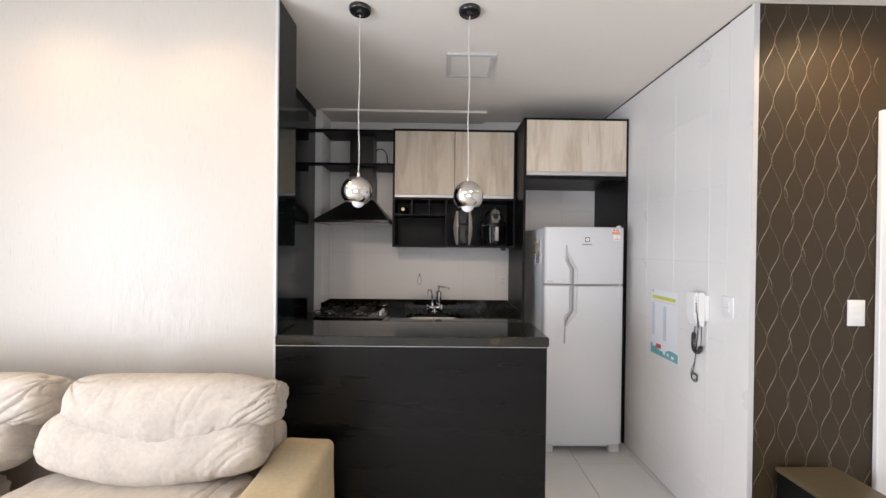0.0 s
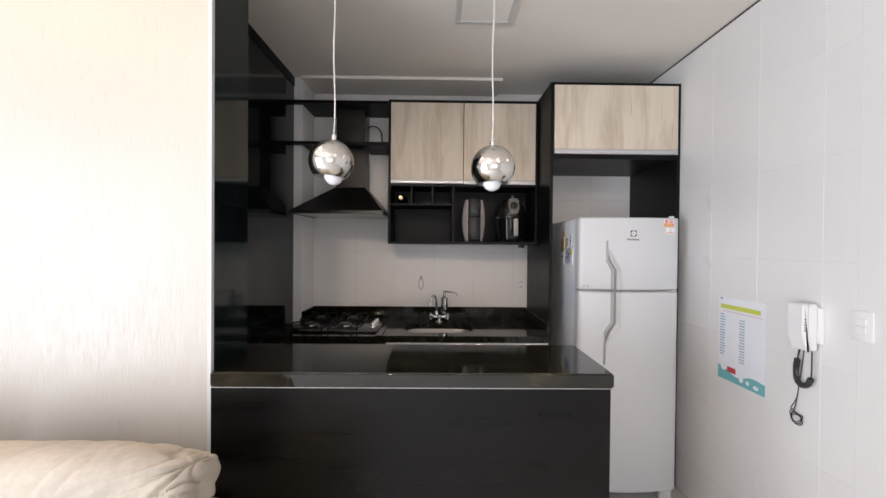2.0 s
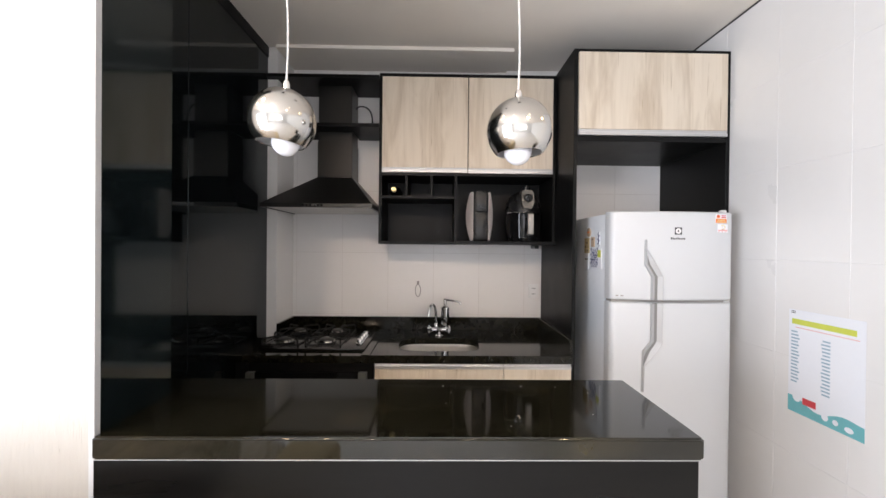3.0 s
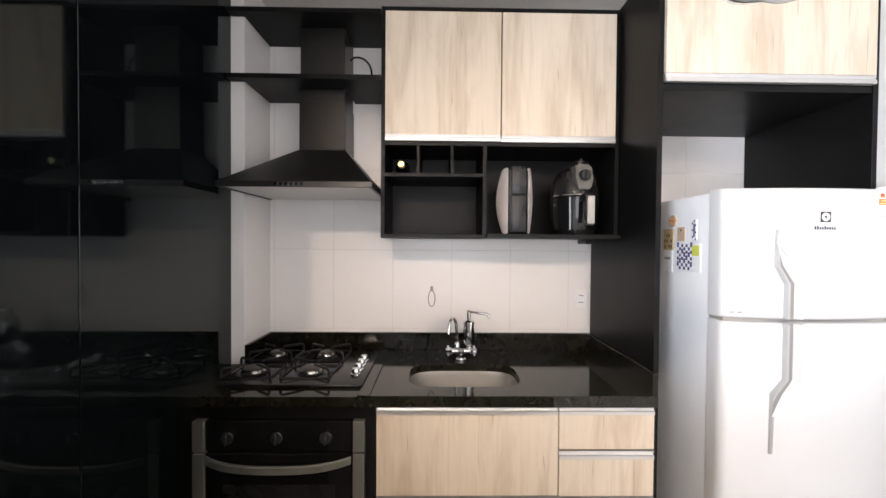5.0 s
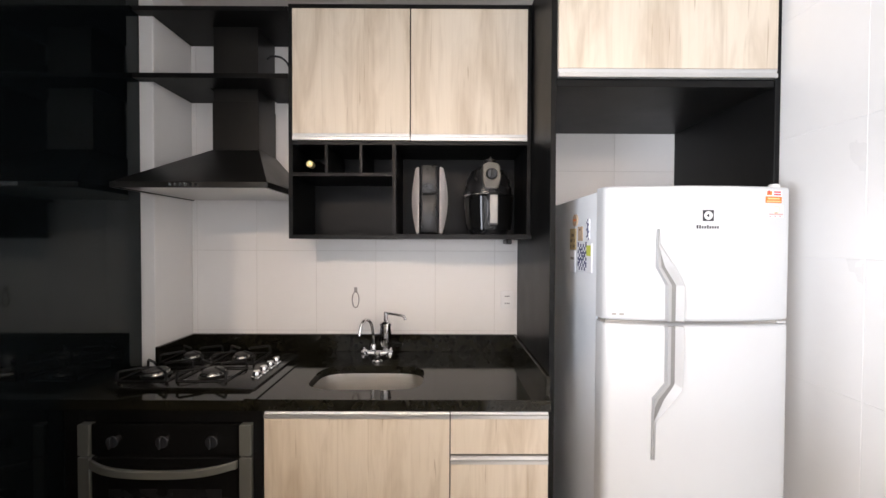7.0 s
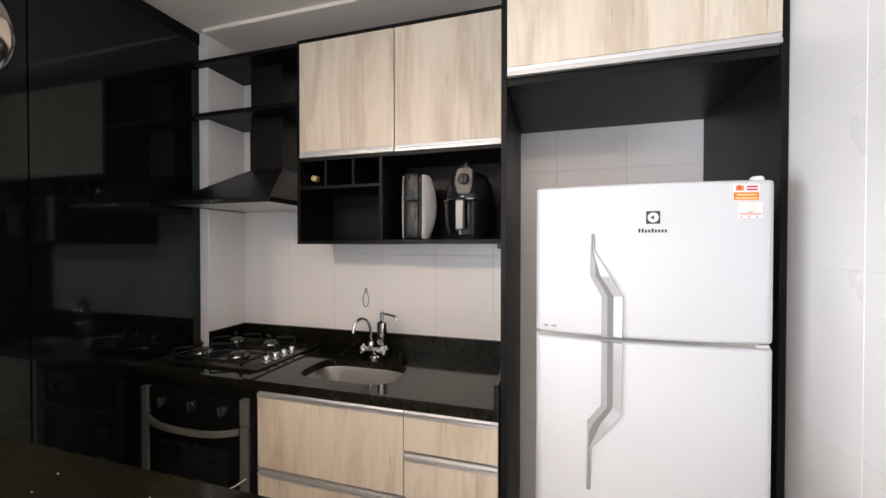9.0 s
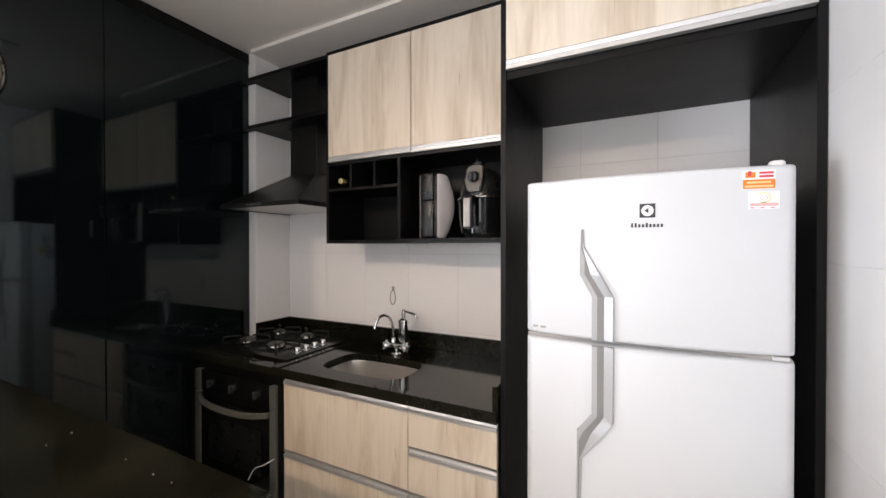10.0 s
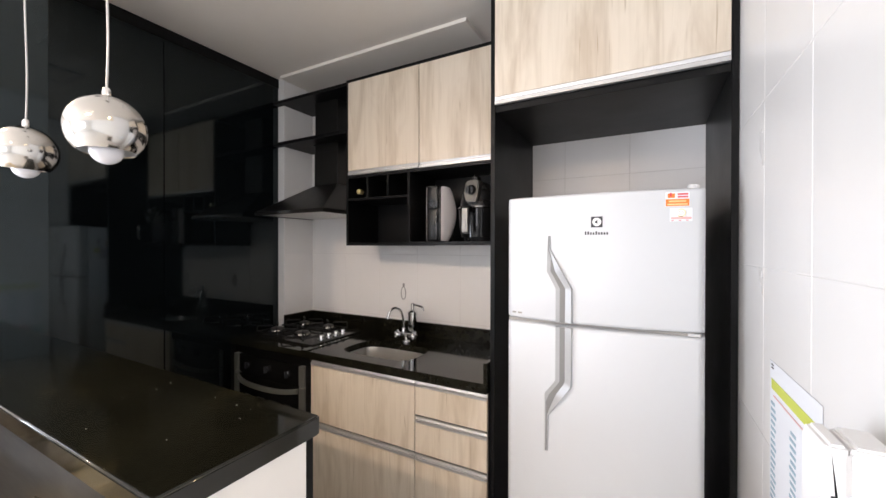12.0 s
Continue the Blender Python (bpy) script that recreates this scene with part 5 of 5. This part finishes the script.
def pendant(x, y, zc, r, lean):
    """Chrome globe, cut open below, with an opal bulb, on a clear cord."""
    p = thing("pendant_lamp", (x, y, zc), "chrome globe pendant lamp with opal bulb on clear cord", "pendant lamp", "pendants over the bar")
    prof = []
    for i in range(25):
        a = math.pi * i / 32
        prof.append((r * math.sin(a), zc + r * math.cos(a)))
    prof[0] = (0.006, zc + r * 0.998)
    inner = [(q * 0.975, zc + (z - zc) * 0.975) for q, z in prof[::-1]]
    top = Vector((x, y, zc + r))
    tip = Matrix.Translation(top) @ Matrix.Rotation(radians(lean), 4, "Y") @ Matrix.Translation(-top)
    shell = lathe(bmesh.new(), prof + inner, x, y, 48)
    lining = lathe(bmesh.new(), [(q * 0.985, zc + (z - zc) * 0.985) for q, z in inner[:-6]], x, y, 40)
    for b in (shell, lining):
        bmesh.ops.transform(b, matrix=tip, verts=b.verts)
    part("globe", shell, SATIN_CHROME, p, "polished chrome globe", True)
    part("inside", lining, PLASTIC, p, "white inner reflector", True)
    rb = r * 0.42
    zb = zc - r * 0.64
    part("bulb", lathe(bmesh.new(), [(0, zb - rb)] + [(rb * math.sin(math.pi * i / 20), zb - rb * math.cos(math.pi * i / 20)) for i in range(1, 17)] + [(rb * 0.4, zb + rb * 1.1), (rb * 0.4, zc + r * 0.6), (0, zc + r * 0.6)], x, y, 28), OPAL, p, "white opal bulb", True)
    part("ferrule", lathe(bmesh.new(), [(0, zc + r * 0.99), (0.009, zc + r * 0.99), (0.009, zc + r + 0.012), (0.006, zc + r + 0.02), (0, zc + r + 0.021)], x, y, 16), CHROME, p, "", True)
    cord = [(x + 0.0025 * math.sin(i * 1.1), y + 0.002 * math.sin(i * 0.7), zc + r + 0.018 + (CEIL - 0.03 - zc - r - 0.018) * i / 12) for i in range(13)]
    cord[0], cord[-1] = (x, y, zc + r + 0.018), (x, y, CEIL - 0.03)
    part("cord", tube(bmesh.new(), smooth_path(cord, 4), 0.0025, 8), CORD, p, "clear plastic cord", True)
    part("ceiling_rose", lathe(bmesh.new(), [(0, CEIL - 0.034), (0.012, CEIL - 0.034), (0.02, CEIL - 0.030), (0.022, CEIL - 0.022), (0.052, CEIL - 0.020), (0.056, CEIL - 0.012), (0.056, CEIL - 0.0005), (0, CEIL - 0.0005)], x, y, 36), DARK_CHROME, p, "round dark chrome ceiling rose", True)
    return p


pendant(-0.412, 1.93, 1.825, 0.0775, 6)
pendant(0.146, 1.925, 1.809, 0.0775, -2)

# ---- ceiling fittings ----
lamp = thing("ceiling_panel_light", (0.195, 2.51, CEIL - 0.02), "flush square ceiling light, switched off", "ceiling light")
bm = bmesh.new()
for a, b, c, d in ((0.04, 0.35, 2.35, 2.377), (0.04, 0.35, 2.643, 2.67), (0.04, 0.067, 2.377, 2.643), (0.323, 0.35, 2.377, 2.643)):
    bx(bm, a, b, c, d, CEIL - 0.012, CEIL - 0.0005, 0.002)
part("frame", bm, mat("light_frame_paint", (0.60, 0.58, 0.56), 0.5, vary=0.02), lamp, "pale grey frame")
part("diffuser", box(0.0675, 0.3225, 2.3775, 2.6425, CEIL - 0.008, CEIL - 0.0008), PLASTER, lamp, "off-white diffuser")
# a fitting for every spot, the two added fill spots included
for dx, dy, dw, aim, cone, tone in DOWNLIGHTS:
    g = thing("downlight", (dx, dy, CEIL - 0.008), "small round recessed downlight giving warm light, two of seven added fill", "downlight", "downlights in the living room")
    part("ring", lathe(bmesh.new(), [(0.033, CEIL - 0.0005), (0.033, CEIL - 0.006), (0.044, CEIL - 0.008), (0.048, CEIL - 0.0005)], dx, dy, 28), PLASTIC, g, "white ring", True)
    part("lens", lathe(bmesh.new(), [(0, CEIL - 0.004), (0.032, CEIL - 0.004)], dx, dy, 24), LED, g, "lit warm lens")

# ---- sofa ----


def cushion(cx, cy, cz, hx, hy, hz, seed, tilt=0.0, p=3.2, folds=0.012, n=160, m=80, sag=0.0, ear=0.0, full=2.4):
    """A stuffed cushion: a rounded block with creases, dents and a soft sag."""
    bm = bmesh.new()
    off = Vector((seed * 3.17, seed * 1.31, seed * 2.23))
    rot = Matrix.Rotation(tilt, 3, "X")
    e = 2 / full

    def power(c):
        return math.copysign(abs(c) ** e, c)

    def crease(q, angle, fine, long, reach):
        c, t = math.cos(angle), math.sin(angle)
        w = noise.noise(q * 5 + off) * 0.05
        s = noise.noise(Vector(((q.x * c + q.z * t) * long, (-q.x * t + q.z * c + w) * fine, q.y * 4)) + off)
        return max(0.0, 1 - abs(s) * reach) ** 2

    def at(i, j):
        th, x = 2 * math.pi * i / n, math.sin(-math.pi / 2 + math.pi * j / m)
        ring = max(0.0, 1 - abs(x) ** p) ** (1 / p)
        u = Vector((x, ring * power(math.cos(th)), ring * power(math.sin(th))))
        q = Vector((u.x * hx, u.y * hy, u.z * hz))
        nrm = Vector((u.x / hx, u.y / hy, u.z / hz)).normalized()
        right = min(1.0, max(0.0, u.x - 0.15) / 0.7)
        left = min(1.0, max(0.0, -u.x - 0.55) / 0.4)
        d = 0.010 * noise.noise(q * 3.0 + off) + 0.002 * noise.noise(q * 11.0 + off)
        d -= folds * 0.25 * crease(q, 0.9, 16, 4, 3.0)
        d -= folds * (0.25 + 0.75 * right) * right * crease(q, 0.55, 30, 4, 2.4)
        d -= folds * 0.5 * left * crease(q, -0.5, 26, 4, 3.0)
        d -= folds * 0.4 * max(0.0, -u.z) ** 2 * crease(q, 1.4, 34, 4, 3.0)
        for sx in (1, -1):
            if ear:
                dx, dz = q.x - sx * hx * 0.97, q.z - hz * 0.72
                far = math.hypot(dx, dz * 1.3)
                turn = math.atan2(dz, dx) * 9 + 2.2 * noise.noise(q * 9 + off)
                d -= ear * (1.0 if sx > 0 else 0.55) * max(0.0, math.cos(turn)) ** 2 * math.exp(-far / 0.13) * min(1.0, far / 0.03)
        q = q + nrm * d
        q.z -= sag * hz * math.cos(u.x * math.pi / 2) ** 2 * (1 - 0.92 * min(1.0, max(0.0, (u.z + 0.9) / 1.5)))
        return rot @ q + Vector((cx, cy, cz))

    rows = [[bm.verts.new(at(i, j)) for i in range(n)] for j in range(1, m)]
    for a, b in zip(rows, rows[1:]):
        ring_faces(bm, a, b)
    for row, j in ((rows[0], 0), (rows[-1], m)):
        c = bm.verts.new(at(0, j))
        for i in range(n):
            bm.faces.new((row[i], row[(i + 1) % n], c))
    bmesh.ops.recalc_face_normals(bm, faces=bm.faces)
    return bm


sofa = thing("sofa", (-1.8, 1.4, FL), "beige suede sofa with plump creased back cushions", "sofa")
part("base", box(-3.0 + 0.02, -0.73, 0.98, 1.80, FL, 0.30, 0.03, 3), SUEDE, sofa, "", True)
part("back_frame", box(-2.96, -0.71, 1.70, 1.83, 0.3, 0.72, 0.04, 3), SUEDE, sofa, "", True)
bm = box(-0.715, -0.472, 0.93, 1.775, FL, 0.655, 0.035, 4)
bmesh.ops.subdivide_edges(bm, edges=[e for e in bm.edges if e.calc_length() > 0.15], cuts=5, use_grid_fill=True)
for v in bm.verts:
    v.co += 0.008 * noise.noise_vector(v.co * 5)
# the arm's tan is warm light put into its colour
part("arm", bm, SUEDE_WARM_LIT, sofa, "padded block arm, warm light painted in as yellowish tan", True)
# centre of the unit, then centre and half width of its lower cushion and of its head roll
for k, (cx, lx, lw, rx, rw) in enumerate(((-1.12, -1.11, 0.435, -1.051, 0.418), (-2.12, -2.07, 0.44, -2.006, 0.45))):
    part("seat_cushion", cushion(cx - 0.03, 1.22, 0.515, 0.475, 0.40, 0.135, 5 + k, 0.0, 5, 0.016, 120, 160, 0.0, 0.0, 4.0), SUEDE, sofa, "creased seat cushion", True)
    part("back_cushion", cushion(lx, 1.53, 0.765, lw, 0.125, 0.128, 11 + k, -0.34, 5.0, 0.008, 130, 240, 0.36, 0.006), SUEDE, sofa, "plump lower back cushion", True)
    part("head_roll", cushion(rx, 1.565, 0.905, rw, 0.125, 0.108, 21 + k, -0.34, 6.0, 0.012, 140, 280, 0.66, 0.019, 2.6), SUEDE, sofa, "creased head roll", True)

# ---- low cabinet by the brown wall ----
low = thing("low_cabinet", (1.8, 1.6, FL), "low black laminate cabinet against the brown wall", "cabinet")
part("body", box(1.652, 1.928, 1.37, 1.80, 0.02, 0.482, 0.003), BLACK, low)
# the top's brown holds warm lamplight, put into the base colour
part("top", box(1.645, 1.938, 1.365, 1.803, 0.4825, 0.502, 0.003), mat("warm_lit_brown_top", (0.10, 0.078, 0.045), 0.3, vary=0.15, scale=9), low, "dark glossy top board, warm light painted in as brown")
part("door", box(1.66, 1.92, 1.352, 1.3695, 0.03, 0.478, 0.002), BLACK, low)
part("foot_rail", box(1.67, 1.91, 1.38, 1.79, FL, 0.0195), BLACK, low)

# ---- tiles, piece by piece ----
TW, TH = 0.316, 0.425


def mesh_of(bm, name, material):
    return finish(bm, name, material, False)


TILE_CACHE = {}


def tile(parent, axis, a0, a1, z0, z1, fixed, inward, material, thick=0.0055, gap=0.0010):
    """One tile on an upright wall or, with axis z, on the floor."""
    key = (axis, round(a1 - a0, 4), round(z1 - z0, 4), inward, material.name)
    if key not in TILE_CACHE:
        w, h = (a1 - a0) / 2 - gap, (z1 - z0) / 2 - gap
        if axis == "x":
            bm = box(-w, w, min(0, inward * thick), max(0, inward * thick), -h, h, 0.0009)
        elif axis == "y":
            bm = box(min(0, inward * thick), max(0, inward * thick), -w, w, -h, h, 0.0009)
        else:
            bm = box(-w, w, -h, h, 0, thick, 0.0016)
        TILE_CACHE[key] = mesh_of(bm, "tile", material)
    ob = new("tile", TILE_CACHE[key])
    ca, cz = (a0 + a1) / 2, (z0 + z1) / 2
    ob.location = {"x": (ca, fixed, cz), "y": (fixed, ca, cz), "z": (ca, cz, fixed)}[axis]
    ob.parent = parent


def cover(parent, axis, lo, hi, start, fixed, inward):
    edges = [lo] + [v for v in [start + TW * k for k in range(-20, 21)] if lo + 0.01 < v < hi - 0.01] + [hi]
    zs = [FL] + [v for v in [1.482 + TH * k for k in range(-4, 4)] if 0.01 < v < CEIL - 0.01] + [CEIL]
    for a, b in zip(edges, edges[1:]):
        for c, d in zip(zs, zs[1:]):
            tile(parent, axis, a, b, c, d, fixed, inward, TILE)


cover(wall_back, "x", LX, WX, -0.072, BY + 0.0055, -1)
cover(wall_left, "y", PLY, BY, 3.36, LX - 0.0055, 1)
cover(wall_right, "y", FY + 0.132, BY, 2.43, WX + 0.0055, -1)
fl = bpy.data.objects["floor"]
FT = 0.45
xs = [1.044 + FT * k for k in range(-6, 6)]
ys = [2.742 + FT * k for k in range(-4, 4)]
for a in xs:
    for b in ys:
        a0, a1, b0, b1 = max(a, PLX), min(a + FT, WX), max(b, FY), min(b + FT, BY)
        if a1 - a0 > 0.02 and b1 - b0 > 0.02:
            tile(fl, "z", a0, a1, b0, b1, FL - 0.009, 1, FLOOR_TILE, 0.009)
# the same tiles run on through the living room
for i in range(16):
    for j in range(14):
        a, b = LIV_L + FT * i, FY - 0.021 - FT * (j + 1)
        a1, b0 = min(a + FT, LIV_R), max(b, LIV_B)
        if a1 - a > 0.03 and b + FT - b0 > 0.03:
            tile(fl, "z", a, a1, b0, b + FT, FL - 0.009, 1, FLOOR_TILE, 0.009)
